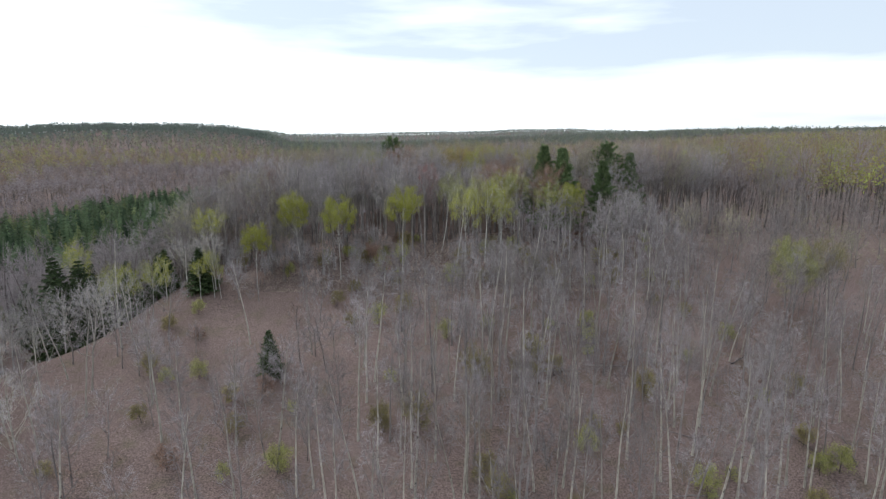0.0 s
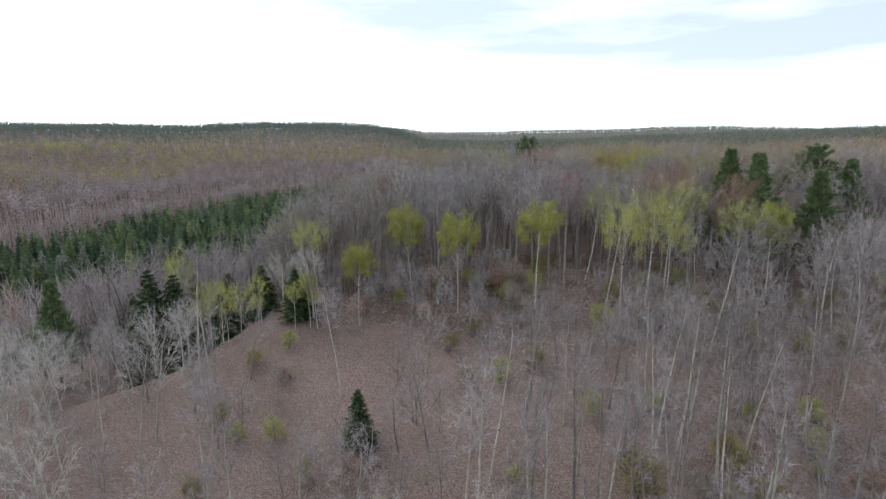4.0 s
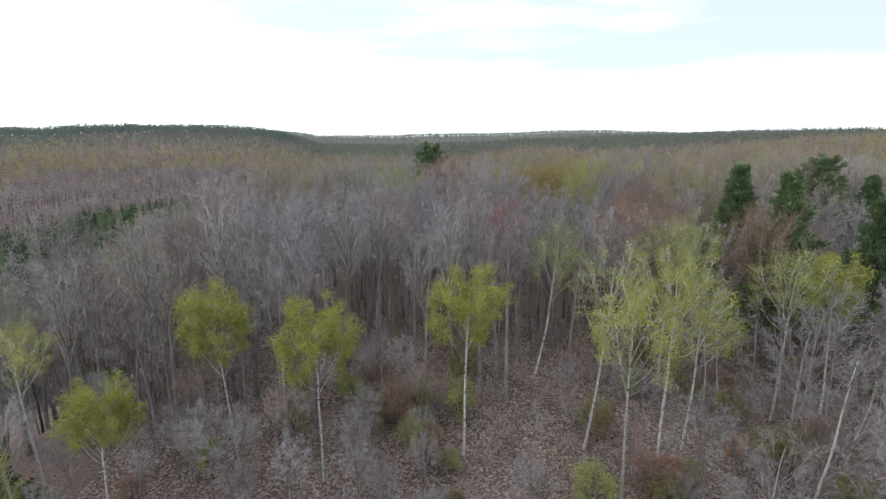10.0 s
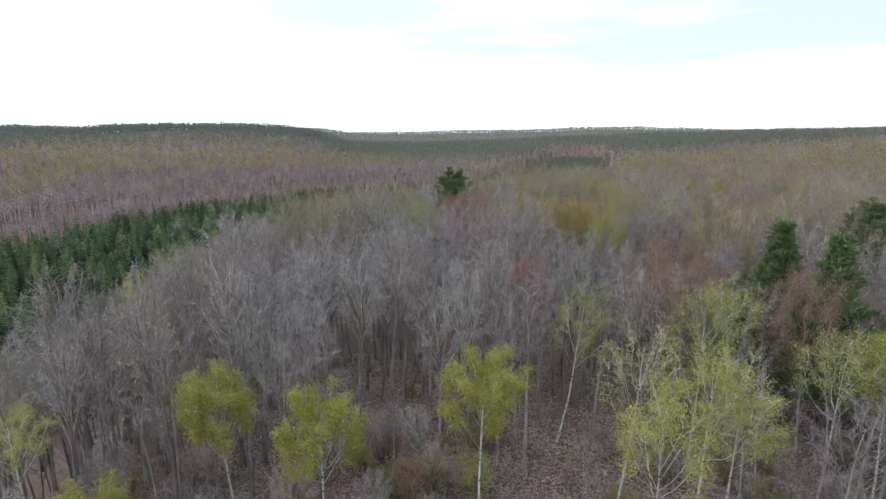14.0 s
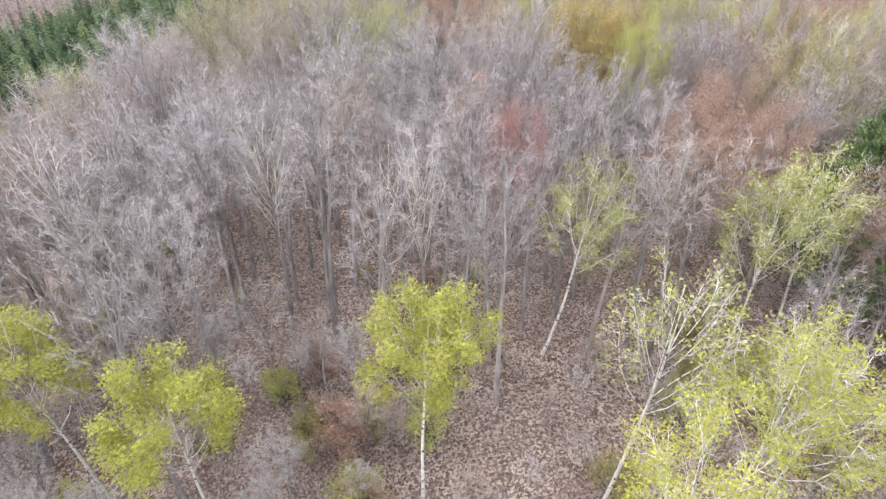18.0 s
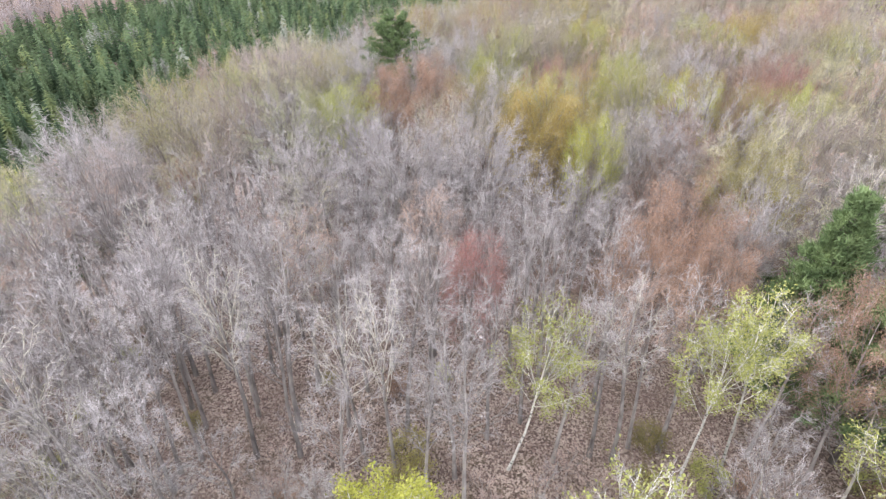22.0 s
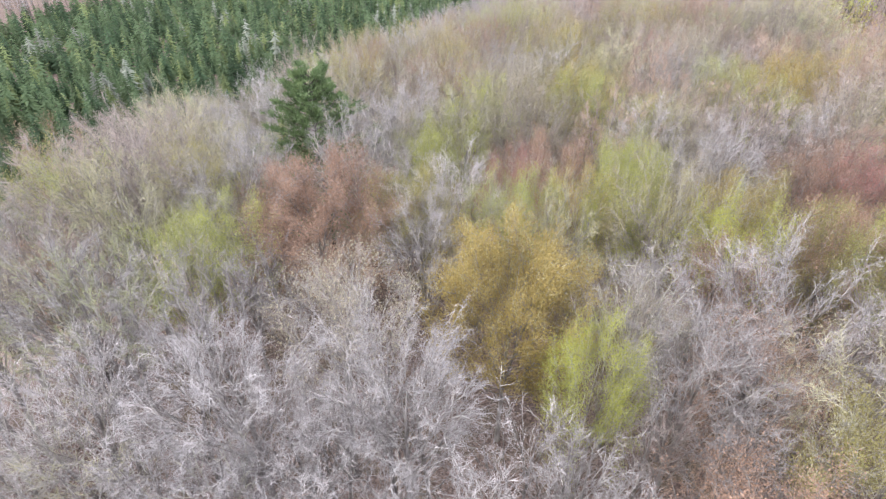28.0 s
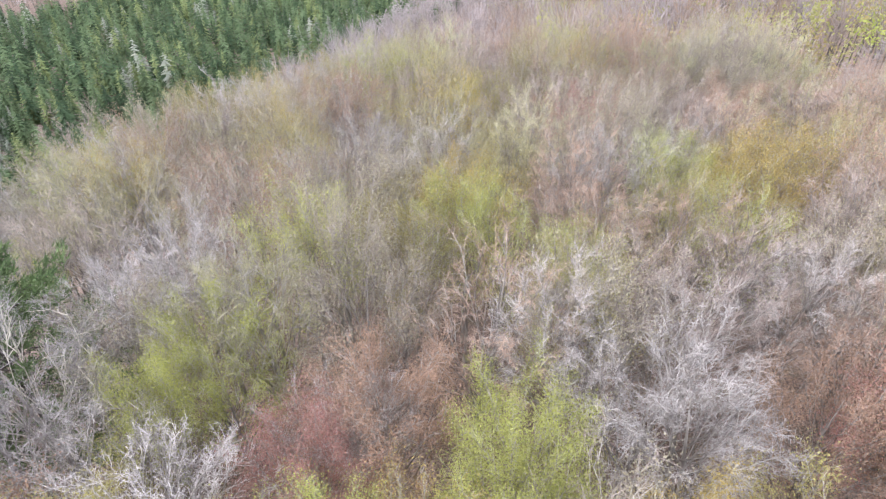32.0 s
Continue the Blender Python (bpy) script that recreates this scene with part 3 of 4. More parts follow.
def birch(x, y, top, k, ly=0.0, leaf=LEAF_LIME, word="fresh lime-green", leafy=3, slim=1.0):
    m = ASPENS[k % 5]
    s = scaled(x, y, top, m[4])
    plant("birch_tree", (("trunk", m[0], BARK_WHITE), *(("limb", one, BARK_WHITE) for one in m[1]), ("crown", m[2], TWIG_PALE), ("foliage", m[leafy], leaf)), x, y, s ** 0.6 * slim, rnd.uniform(0, 360),
          "birch with white bark and %s leaves" % word, "tree", "leafing birches", (0, ly), tall=s ** 0.4 / slim)
    TAKEN.append((x, y, 1.8))


for x, y, top, k, ly in ((-25.4, 97, 12.9, 0, 0), (-18.2, 95.6, 12.1, 1, 0), (-7.3, 99, 13.9, 2, 4), (-31.1, 89.4, 8.2, 3, -1), (25, 105.4, 13.6, 3, 2)):
    birch(x, y, top, k, ly)
for x, y, top, k, ly in ((4.2, 94, 14.2, 1, 0), (7.8, 97.2, 15.9, 4, 3), (-39.2, 93.6, 10.8, 4, -7), (10.5, 99.5, 13.5, 2, 2)):
    birch(x, y, top, k, ly, leafy=5, word="scattered young lime-green")
for x, y, top, k, ly in ((-63.8, 95, 5.1, 0, 0), (-51.6, 87, 2.2, 1, 0), (-46.6, 89.3, 3.0, 2, 2), (-45, 86, 0.5, 3, 0), (-56, 90, 1.5, 4, 0), (-75, 157, 3.5, 0, 0)):
    birch(x, y, top, k, ly, leafy=5, slim=0.78)
for x, y, top, k, ly in ((16.4, 112.6, 16.6, 0, 0), (12.2, 110.6, 16.0, 1, 0), (0.0, 112, 16.0, 2, 12), (20.2, 104.5, 14.5, 4, 1)):
    birch(x, y, top, k, ly, LEAF_PALE, "small pale green", 5)
birch(2.6, 99.4, 16.4, 3, 7, LEAF_PALE, "few small pale green", 6)
for x, y, top, k in ((21.2, 118.1, 20.6, 0), (25.2, 113.8, 20.0, 1), (39.3, 133, 20.6, 2), (44.5, 130, 18.6, 0), (33, 112, 17.5, 1), (-14.6, 168.5, 21.8, 2), (-79, 84, 1.0, 0)):
    m = PINES[k]
    plant("white_pine", (("trunk", m[0], BARK_DARK), ("crown", m[1], NEEDLE_PINE)), x, y, scaled(x, y, top, 20.3), rnd.uniform(0, 360), "tall dark green white pine among bare hardwoods", "tree", "white pines")
    TAKEN.append((x, y, 2.6))
for x, y, top, k, word in ((-23.0, 68.8, -2.9, 0, "small dark green spruce standing alone on the slope"), (-62.9, 86.1, 3.4, 1, "dark spruce at the foot of the slope"), (-59.5, 87.1, 2.6, 2, "dark spruce at the foot of the slope"),
                           (-48.6, 93.5, 3.0, 1, "dark spruce beside leafing birches"), (-40.8, 90.0, 4.4, 2, "dark spruce beside leafing birches")):
    m = SPRUCES[k]
    s = scaled(x, y, top, 10.0)
    plant("spruce_tree", (("trunk", m[0], BARK_DARK), ("crown", m[1], NEEDLE_DARK)), x, y, s ** 0.75, rnd.uniform(0, 360), word, "tree", "spruces", tall=s ** 0.25)
    TAKEN.append((x, y, 1.8))


BUD_TWIG = {"lime_leaves": TWIG_GREEN, "young_yellow_green_leaves": TWIG_GREEN, "tan_buds": TWIG_BROWN, "pale_green_leaves": TWIG_GREEN, "golden_buds": TWIG_OLIVE, "olive_buds": TWIG_OLIVE, "rust_buds": TWIG_RUST, "red_maple_flowers": TWIG_RUST}


def budding(x, y, top, k, leaf, word, wide=1.0):
    m = BUDDING[k]
    s = scaled(x, y, top, m[4])
    plant("budding_tree", (("trunk", m[0], BARK_GREY), ("branchwork", m[1], BARK_GREY), ("crown", m[2], BUD_TWIG.get(leaf.name, TWIG_BROWN)), ("foliage", m[3], leaf)), x, y, s * wide ** 0.7, rnd.uniform(0, 360),
          "tall forest tree with a haze of %s buds" % word, "tree", "budding trees", tall=1 / wide ** 0.7)
    TAKEN.append((x, y, 2.1 * wide ** 0.7 if k < 6 else 3.6))


for x, y, top, k, wide in ((19.4, 146.2, 20.6, 2, 0.5), (7.5, 133.2, 21.0, 1, 0.36)):
    budding(x, y, top, k, LEAF_LIME, "bright lime-green", wide)
for x, y, top, k, wide in ((-3.6, 117.4, 17.0, 0, 0.44), (37.2, 157.5, 19.5, 1, 0.72), (30.4, 198.2, 19.5, 2, 0.72), (4.8, 158.5, 18.0, 3, 0.56)):
    budding(x, y, top, k, LEAF_RED, "red", wide)
for x, y, top, k, wide in ((-12.5, 151.8, 20.4, 6, 0.84), (10.9, 121.5, 17.4, 1, 0.8), (13.6, 125.5, 18.2, 2, 0.9), (15.6, 119.6, 16.2, 4, 0.7), (-32.6, 135.2, 14.0, 3, 0.72), (-30.4, 147.8, 15.5, 4, 0.72), (32.1, 159.2, 19.0, 5, 0.64), (29.1, 148.7, 19.0, 0, 0.64), (9.5, 162.7, 19.2, 1, 0.80), (48.9, 202.7, 19.5, 2, 0.80), (18.7, 143.3, 18.5, 3, 0.56), (22.4, 112.0, 17.2, 4, 0.72)):
    budding(x, y, top, k, LEAF_ORANGE, "rust-coloured", wide)
for x, y, top, k, wide in ((4.0, 142.4, 20.6, 7, 0.72), (44.4, 186.5, 20.0, 3, 1.1), (39.9, 182.0, 19.6, 4, 0.80), (15.3, 182.0, 19.6, 5, 0.80), (21.6, 151.4, 19.3, 0, 0.56)):
    budding(x, y, top, k, LEAF_GOLD, "golden", wide)
for x, y, top, k, wide in ((36.0, 150.0, 19.5, 1, 0.5), (31.0, 146.0, 19.5, 2, 0.5), (14.7, 154.6, 20.0, 3, 0.48), (2.6, 177.1, 19.6, 4, 0.80), (-0.6, 165.6, 19.2, 5, 0.64), (-3.5, 162.7, 18.2, 0, 0.48), (23.0, 171.9, 19.3, 1, 0.56), (13.8, 152.8, 18.5, 2, 0.56), (6.4, 153.7, 18.2, 3, 0.48), (16.0, 159.1, 19.4, 4, 0.56), (34.1, 184.7, 19.4, 5, 0.64)):
    budding(x, y, top, k, LEAF_YOUNG, "lime-green", wide)
for x, y, top, k, wide in ((-49.5, 121.5, 11.0, 2, 0.5), (-19.9, 145.1, 18.9, 0, 0.60), (-22.2, 167.6, 12.5, 1, 0.88), (-26.8, 163.1, 10.0, 2, 0.80), (15.3, 179.3, 19.6, 3, 0.72), (-23.2, 182.9, 11.5, 4, 0.80), (-16.9, 148.7, 18.5, 5, 0.56)):
    budding(x, y, top, k, LEAF_PALE, "pale green", wide)
for x, y, top, k, wide in ((-4.2, 152.8, 19.6, 1, 0.72), (27.0, 151.0, 19.4, 2, 0.72), (28.7, 147.3, 19.0, 3, 0.64), (21.4, 128.9, 19.8, 4, 0.64), (10.9, 177.1, 19.6, 5, 0.88), (18.2, 204.5, 19.5, 0, 0.80)):
    budding(x, y, top, k, LEAF_OLIVE, "olive", wide)
for x, y, top, k, wide in ((16.7, 141.1, 19.4, 3, 1.2), (-8.1, 143.3, 17.6, 1, 0.8), (-12.8, 145.6, 17.2, 4, 0.8), (0.4, 154.1, 20.2, 2, 1.0), (-3.0, 158.3, 19.4, 3, 0.9), (25.7, 158.0, 19.4, 0, 1.0), (36.3, 170.0, 19.8, 1, 1.0), (-10.6, 190.1, 16.0, 2, 0.9), (-9.2, 159.1, 20.6, 4, 0.9), (-24.3, 92.6, 5.8, 1, 1.45), (8.2, 163.3, 16.0, 0, 0.75), (4.2, 161.5, 16.5, 5, 0.75), (-16.4, 158.6, 19.8, 5, 0.9)):
    m = WIDE[k % 6]
    plant("bare_hardwood", (("trunk", m[0], BARK_GREY), ("branchwork", m[1], BARK_GREY), ("crown", m[2], TWIG_GREY)), x, y, scaled(x, y, top, m[4]) * wide, rnd.uniform(0, 360), "spreading leafless hardwood with pale grey limbs", "tree", "bare hardwoods", tall=1 / wide)
    TAKEN.append((x, y, 1.5))
for x, y, top, k in ((-15.0, 105.8, 5.6, 1), (11, 96, 5.0, 2), (-20, 108, 7.0, 3), (-40.6, 102, 3.0, 4), (-51.2, 71.3, -1.6, 1), (-15.4, 56, -5, 2)):
    m = SAPS[k]
    plant("bare_sapling", (("trunk", m[0], BARK_GREY), ("branchwork", m[1], BARK_GREY), ("crown", m[2], TWIG_PALE)), x, y, scaled(x, y, top, m[4]) * 1.4, rnd.uniform(0, 360), "low spreading leafless tree with pale grey twigs", "tree", "bare trees on the slope", tall=0.71)
    TAKEN.append((x, y, 1.5))

for x, y in ((-75.4, 82.6), (-86, 80.5), (-84, 71.6), (-70.1, 84), (-64.5, 82.5), (-60.5, 83), (-56, 83.5), (-79, 77), (-67, 78), (-43.5, 90.5), (-38.5, 90), (-52, 80)):
    m = rnd.choice(WIDE)
    plant("bare_sapling", (("trunk", m[0], BARK_WHITE), ("branchwork", m[1], BARK_PALE), ("crown", m[2], TWIG_PALE)), x, y, rnd.uniform(0.55, 0.72), rnd.uniform(0, 360), "whitish leafless tree in front of dark spruces", "tree", "bare trees on the slope")
    TAKEN.append((x, y, 1.4))
for x, y, top, k in ((-54.4, 47.7, -4.0, 0), (-59.7, 57.5, -7.0, 1), (-49.7, 46.6, -8.6, 2), (-50, 86, -0.5, 4), (-39.6, 86.6, 2.8, 1), (-37.8, 87.6, 4.2, 3), (-36.6, 87.4, 1.8, 0), (-45, 81.5, 4.0, 2), (-53, 84.5, 0.2, 1)):
    birch(x, y, top, k, leafy=5, slim=0.85)
for x, y, big in ((4.2, 65.6, 1.6), (-2.5, 58.3, 1.4), (-41.2, 78.5, 0.8), (-26.4, 63.6, 0.8), (24.7, 62.4, 1.3), (12, 70, 1.2)):
    m = LOWS[0]
    plant("shrub", (("stem", m[0], BARK_DARK), ("branchwork", m[1], BARK_DARK), ("crown", m[2], TWIG_BROWN), ("foliage", m[3], LEAF_OLIVE)), x, y, big, rnd.uniform(0, 360), "rounded olive-green bush among bare aspens", "shrub", "shrubs of the slope")

for x, y in spots(12, 44, 88, 112, 5.4, 14):
    if free(x, y, 0.6):
        m = rnd.choice(SAPS)
        plant("bare_sapling", (("trunk", m[0], BARK_PALE), ("branchwork", m[1], BARK_GREY), ("crown", m[2], TWIG_GREY)), x, y, rnd.uniform(1.0, 1.4), rnd.uniform(0, 360), "leafless tree with pale ascending limbs at the forest edge", "tree", "bare trees on the slope")
        TAKEN.append((x, y, 1.2))

for x, y in spots(-104, -44, 52, 88, 5.4, 16):
    if free(x, y, 1.8) and rnd.random() < 0.62:
        m = rnd.choice(SAPS)
        plant("pale_sapling", (("trunk", m[0], BARK_PALE), ("branchwork", m[1], BARK_PALE), ("crown", m[2], TWIG_PALE)), x, y, rnd.uniform(0.95, 1.35), rnd.uniform(0, 360), "whitish leafless tree at the foot of the slope", "tree", "bare trees on the slope")
        TAKEN.append((x, y, 1.2))

# the thinly wooded clearing beside the slope
for x, y in spots(44, 104, 88, 136, 5.2, 21):
    if rnd.random() < 0.2:
        continue
    m = rnd.choice(SAPS)
    plant("young_tree", (("trunk", m[0], BARK_GREY), ("branchwork", m[1], BARK_GREY), ("crown", m[2], rnd.choice((TWIG_DULL, TWIG_BROWN, TWIG_OLIVE)))), x, y, rnd.uniform(0.7, 1.35), rnd.uniform(0, 360), "leafless grey-brown tree in a thinly wooded clearing", "tree", "bare trees on the slope")
for x, y, k in ((55, 84, 0), (59, 82, 1), (52, 79, 2)):
    m = BUDDING[k]
    plant("budding_tree", (("trunk", m[0], BARK_GREY), ("branchwork", m[1], BARK_GREY), ("crown", m[2], TWIG_GREEN), ("foliage", m[3], LEAF_OLIVE if k % 2 else LEAF_YOUNG)), x, y, 0.66, rnd.uniform(0, 360), "young tree with yellow-green buds in a clearing", "tree", "budding trees")

# the wooded foot of the slope
for x, y, top, k in ((-55, 103, 0.5, 0), (-66, 100, -1.0, 1), (-58, 98, 0.0, 2), (-73, 93, -3.0, 0), (-54, 92, -0.5, 1)):
    m = SPRUCES[k]
    plant("spruce_tree", (("trunk", m[0], BARK_DARK), ("crown", m[1], NEEDLE_DARK)), x, y, scaled(x, y, top, 10.0), rnd.uniform(0, 360), "dark spruce among bare and leafing trees", "tree", "spruces")
    TAKEN.append((x, y, 1.4))
for x, y in spots(-80, -38, 88, 116, 4.3, 18):
    if left_of(x, y) > 9 and free(x, y, 0.4):
        m = rnd.choice(SAPS)
        plant("bare_sapling", (("trunk", m[0], BARK_GREY), ("branchwork", m[1], BARK_GREY), ("crown", m[2], rnd.choice((TWIG_BROWN, TWIG_DULL, TWIG_GREY)))), x, y, rnd.uniform(0.9, 1.3), rnd.uniform(0, 360), "leafless grey-brown tree on the wooded foot of the slope", "tree", "bare trees on the slope")
        TAKEN.append((x, y, 1.0))

# ---- trees of the open slope ----
for x, y in spots(-48, 62, 40, 94, 4.0, 11):
    if not free(x, y, 1.2):
        continue
    if (x < -6 and rnd.random() < 0.36) or (-34 < x < -21 and 66 < y < 94 and rnd.random() < 0.85):
        continue
    if x > 14 and rnd.random() < 0.2:
        continue
    if x > 44 and y > 84:
        continue
    if y > 78 and rnd.random() < (0.7 if x < 10 else 0.25):
        continue
    if y > 78 or (x < -10 and rnd.random() < 0.6):
        m = rnd.choice(SAPS)
        plant("bare_sapling", (("trunk", m[0], BARK_GREY), ("branchwork", m[1], BARK_GREY), ("crown", m[2], TWIG_DULL if x > 5 else TWIG_GREY)), x, y, rnd.uniform(0.8, 1.2) if x > 10 else rnd.uniform(0.5, 0.95), rnd.uniform(0, 360), "low spreading leafless grey tree on the slope", "tree", "bare trees on the slope")
    else:
        m = rnd.choice(POLES)
        bark, word = rnd.choices(((BARK_PALE, "pale"), (BARK_GREY, "grey")), (7, 3))[0]
        plant("young_aspen", (("trunk", m[0], bark), ("branchwork", m[1], BARK_GREY), ("crown", m[2], TWIG_DULL if rnd.random() < 0.4 else TWIG_GREY)), x, y, rnd.uniform(0.8, 1.08) * (0.82 if x > 36 else 1.0), rnd.uniform(0, 360), "slender leafless aspen with a %s straight trunk" % word, "tree", "bare aspens on the slope", (rnd.gauss(0, 2), rnd.gauss(0, 2)))

for x, y in spots(-36, -11, 88, 107, 3.1, 19):
    if free(x, y, 0.2) and rnd.random() < 0.5:
        m = rnd.choice(WIDE)
        plant("low_sapling", (("trunk", m[0], BARK_GREY), ("branchwork", m[1], BARK_GREY), ("crown", m[2], TWIG_PALE if rnd.random() < 0.7 else TWIG_THICKET)), x, y, rnd.uniform(0.26, 0.42), rnd.uniform(0, 360), "low leafless sapling with pale pinkish twigs", "tree", "bare trees on the slope")

# shrubs, fallen logs and litter of the slope and the forest edge
for x, y in spots(-40, 45, 44, 124, 4.6, 13):
    if left_of(x, y) > 10 or rnd.random() < (0.62 if y < 90 else 0.3) or not free(x, y, 0.2):
        continue
    if rnd.random() < 0.5:
        m = rnd.choice(LOWS)
        plant("bare_shrub", (("stem", m[0], BARK_GREY), ("branchwork", m[1], BARK_GREY), ("crown", m[2], TWIG_GREY if rnd.random() < 0.6 else TWIG_RUST)), x, y, rnd.uniform(0.6, 1.7), rnd.uniform(0, 360),
              "thin leafless shrub rising from dry leaves", "shrub", "bare shrubs of the slope")
        continue
    m = rnd.choice(LOWS)
    leafm, word = rnd.choices(((LEAF_OLIVE, "olive"), (LEAF_PALE, "pale green"), (LEAF_ORANGE, "rust-coloured")), (4, 3, 2 if y > 92 else 0.5))[0]
    plant("shrub", (("stem", m[0], BARK_DARK), ("branchwork", m[1], BARK_DARK), ("crown", m[2], TWIG_BROWN), ("foliage", m[3], leafm)), x, y, rnd.uniform(0.5, 1.1), rnd.uniform(0, 360),
          "low shrub with sparse %s leaves among dry leaves" % word, "shrub", "shrubs of the slope")


for x, y in spots(-19, 22, 93, 112, 1.9, 17):
    if not free(x, y, -0.8) or rnd.random() < 0.5:
        continue
    if rnd.random() < 0.78:
        m = rnd.choice(LOWS)
        red = rnd.random() < (0.75 if x < 6 else 0.35)
        plant("bare_shrub", (("stem", m[0], BARK_GREY), ("branchwork", m[1], BARK_GREY), ("crown", m[2], TWIG_THICKET if red else TWIG_PALE)), x, y, rnd.uniform(0.6, 1.3), rnd.uniform(0, 360),
              "leafless %s thicket stem at the forest edge" % ("reddish-brown" if red else "grey-brown"), "shrub", "thicket of the forest edge")
        continue
    m = rnd.choice(LOWS)
    leafm, word = rnd.choices(((LEAF_OLIVE, "olive"), (LEAF_PALE, "pale green"), (LEAF_ORANGE, "rust-coloured")), (4, 2, 3))[0]
    plant("shrub", (("stem", m[0], BARK_DARK), ("branchwork", m[1], BARK_DARK), ("crown", m[2], TWIG_RUST if word == "rust-coloured" else TWIG_BROWN), ("foliage", m[3], leafm)), x, y, rnd.uniform(0.6, 1.35), rnd.uniform(0, 360),
          "low undergrowth bush with small %s leaves" % word, "shrub", "undergrowth of the forest edge")


for x, y in spots(2, 60, 46, 82, 4.1, 23):
    if rnd.random() < 0.2:
        continue
    m = rnd.choice(SAPS)
    plant("bare_shrub", (("stem", m[0], BARK_GREY), ("branchwork", m[1], BARK_GREY), ("crown", m[2], rnd.choice((TWIG_DULL, TWIG_DULL, TWIG_BROWN)))), x, y, rnd.uniform(0.22, 0.5), rnd.uniform(0, 360),
          "dark leafless brush among slender aspens", "shrub", "brush between the aspens")
for x, y in spots(-54, -28, 99, 130, 4.4, 25):
    if left_of(x, y) > 9 or not free(x, y, 0.6):
        continue
    m = rnd.choice(SAPS)
    twigm, word = rnd.choice(((TWIG_BROWN, "brown"), (TWIG_RUST, "rust-tinted"), (TWIG_GREY, "grey"), (TWIG_OLIVE, "olive-tinted")))
    plant("bushy_tree", (("trunk", m[0], BARK_GREY), ("branchwork", m[1], BARK_GREY), ("crown", m[2], twigm)), x, y, rnd.uniform(0.7, 1.25), rnd.uniform(0, 360), "bushy leafless tree with %s twigs on the hill's shoulder" % word, "tree", "bare trees on the slope")


def fallen(x, y, turn, length, thick, seed):
    """A fallen trunk with the stubs of its limbs, lying along the slope."""
    rng = np.random.RandomState(seed)
    body, stubs = Shape(), []
    n = 8
    u = np.array([math.cos(turn), math.sin(turn)])
    q = np.linspace(0, length, n)[:, None] * u + (x, y) + rng.normal(size=(n, 2)) * 0.06
    z = np.convolve(np.pad(land(q[:, 0], q[:, 1]), 2, "edge"), np.ones(5) / 5, "valid") + thick * 0.7
    pts = np.column_stack([q, z])
    pts -= (x, y, z[0])
    body.tube(pts, np.linspace(thick, thick * 0.3, n), 7)
    for i in range(4):
        p0, d = along(pts, rng.uniform(0.35, 0.98))
        w = sideways(d, rng.uniform(0.5, 1.1), rng)
        w[2] = abs(w[2]) * 0.6
        line, _ = bend(p0, w, rng.uniform(0.6, 2.2), 3, 0.02, 0.12, rng)
        stub = Shape()
        stub.tube(line, np.linspace(thick * 0.4, 0.014, 4), 5)
        stubs.append(stub)
    root = new("fallen_log")
    root.matrix_basis = pose(x, y, float(z[0]))
    part("trunk", as_mesh("log", body, True), BARK_GREY if seed % 2 else BARK_DARK, root)
    for stub in stubs:
        part("broken_limb", as_mesh("broken_limb", stub), BARK_GREY, root)
    tagged(root, "weathered fallen trunk with broken limbs on dry leaves", "log", "fallen logs")


for k in range(30):
    fallen(rnd.uniform(6, 58), rnd.uniform(48, 90), rnd.uniform(0, math.pi), rnd.uniform(4, 9), rnd.uniform(0.05, 0.12), 300 + k)

rng_ = np.random.RandomState(77)
lx, ly = rng_.uniform(-48, 60, 34000), rng_.uniform(46, 126, 34000)
near_ = rng_.rand(34000) < 0.35
lx, ly = np.where(near_, lx * 0.55 - 2, lx), np.where(near_, 94 + (ly - 46) * 0.32, ly)
dry = Shape()
dry.leaves(np.column_stack([lx, ly, sheet(lx, ly) + 0.06]), 0.23, rng_, 0.75)
tagged(new("leaf_litter", raw_mesh("leaf_litter", *dry.arrays(), LITTER)), "scattered dry brown and pink leaves on the ground", "leaf litter", kind="stuff")

lx, ly = rng_.uniform(-36, 30, 84000), rng_.uniform(90, 132, 84000)
pale = Shape()
pale.leaves(np.column_stack([lx, ly, sheet(lx, ly) + 0.08]), 0.31, rng_, 0.75)
tagged(new("leaf_litter", raw_mesh("leaf_litter", *pale.arrays(), LITTER_TAN)), "pale tan beech leaves strewn under the hardwoods", "leaf litter", kind="stuff")

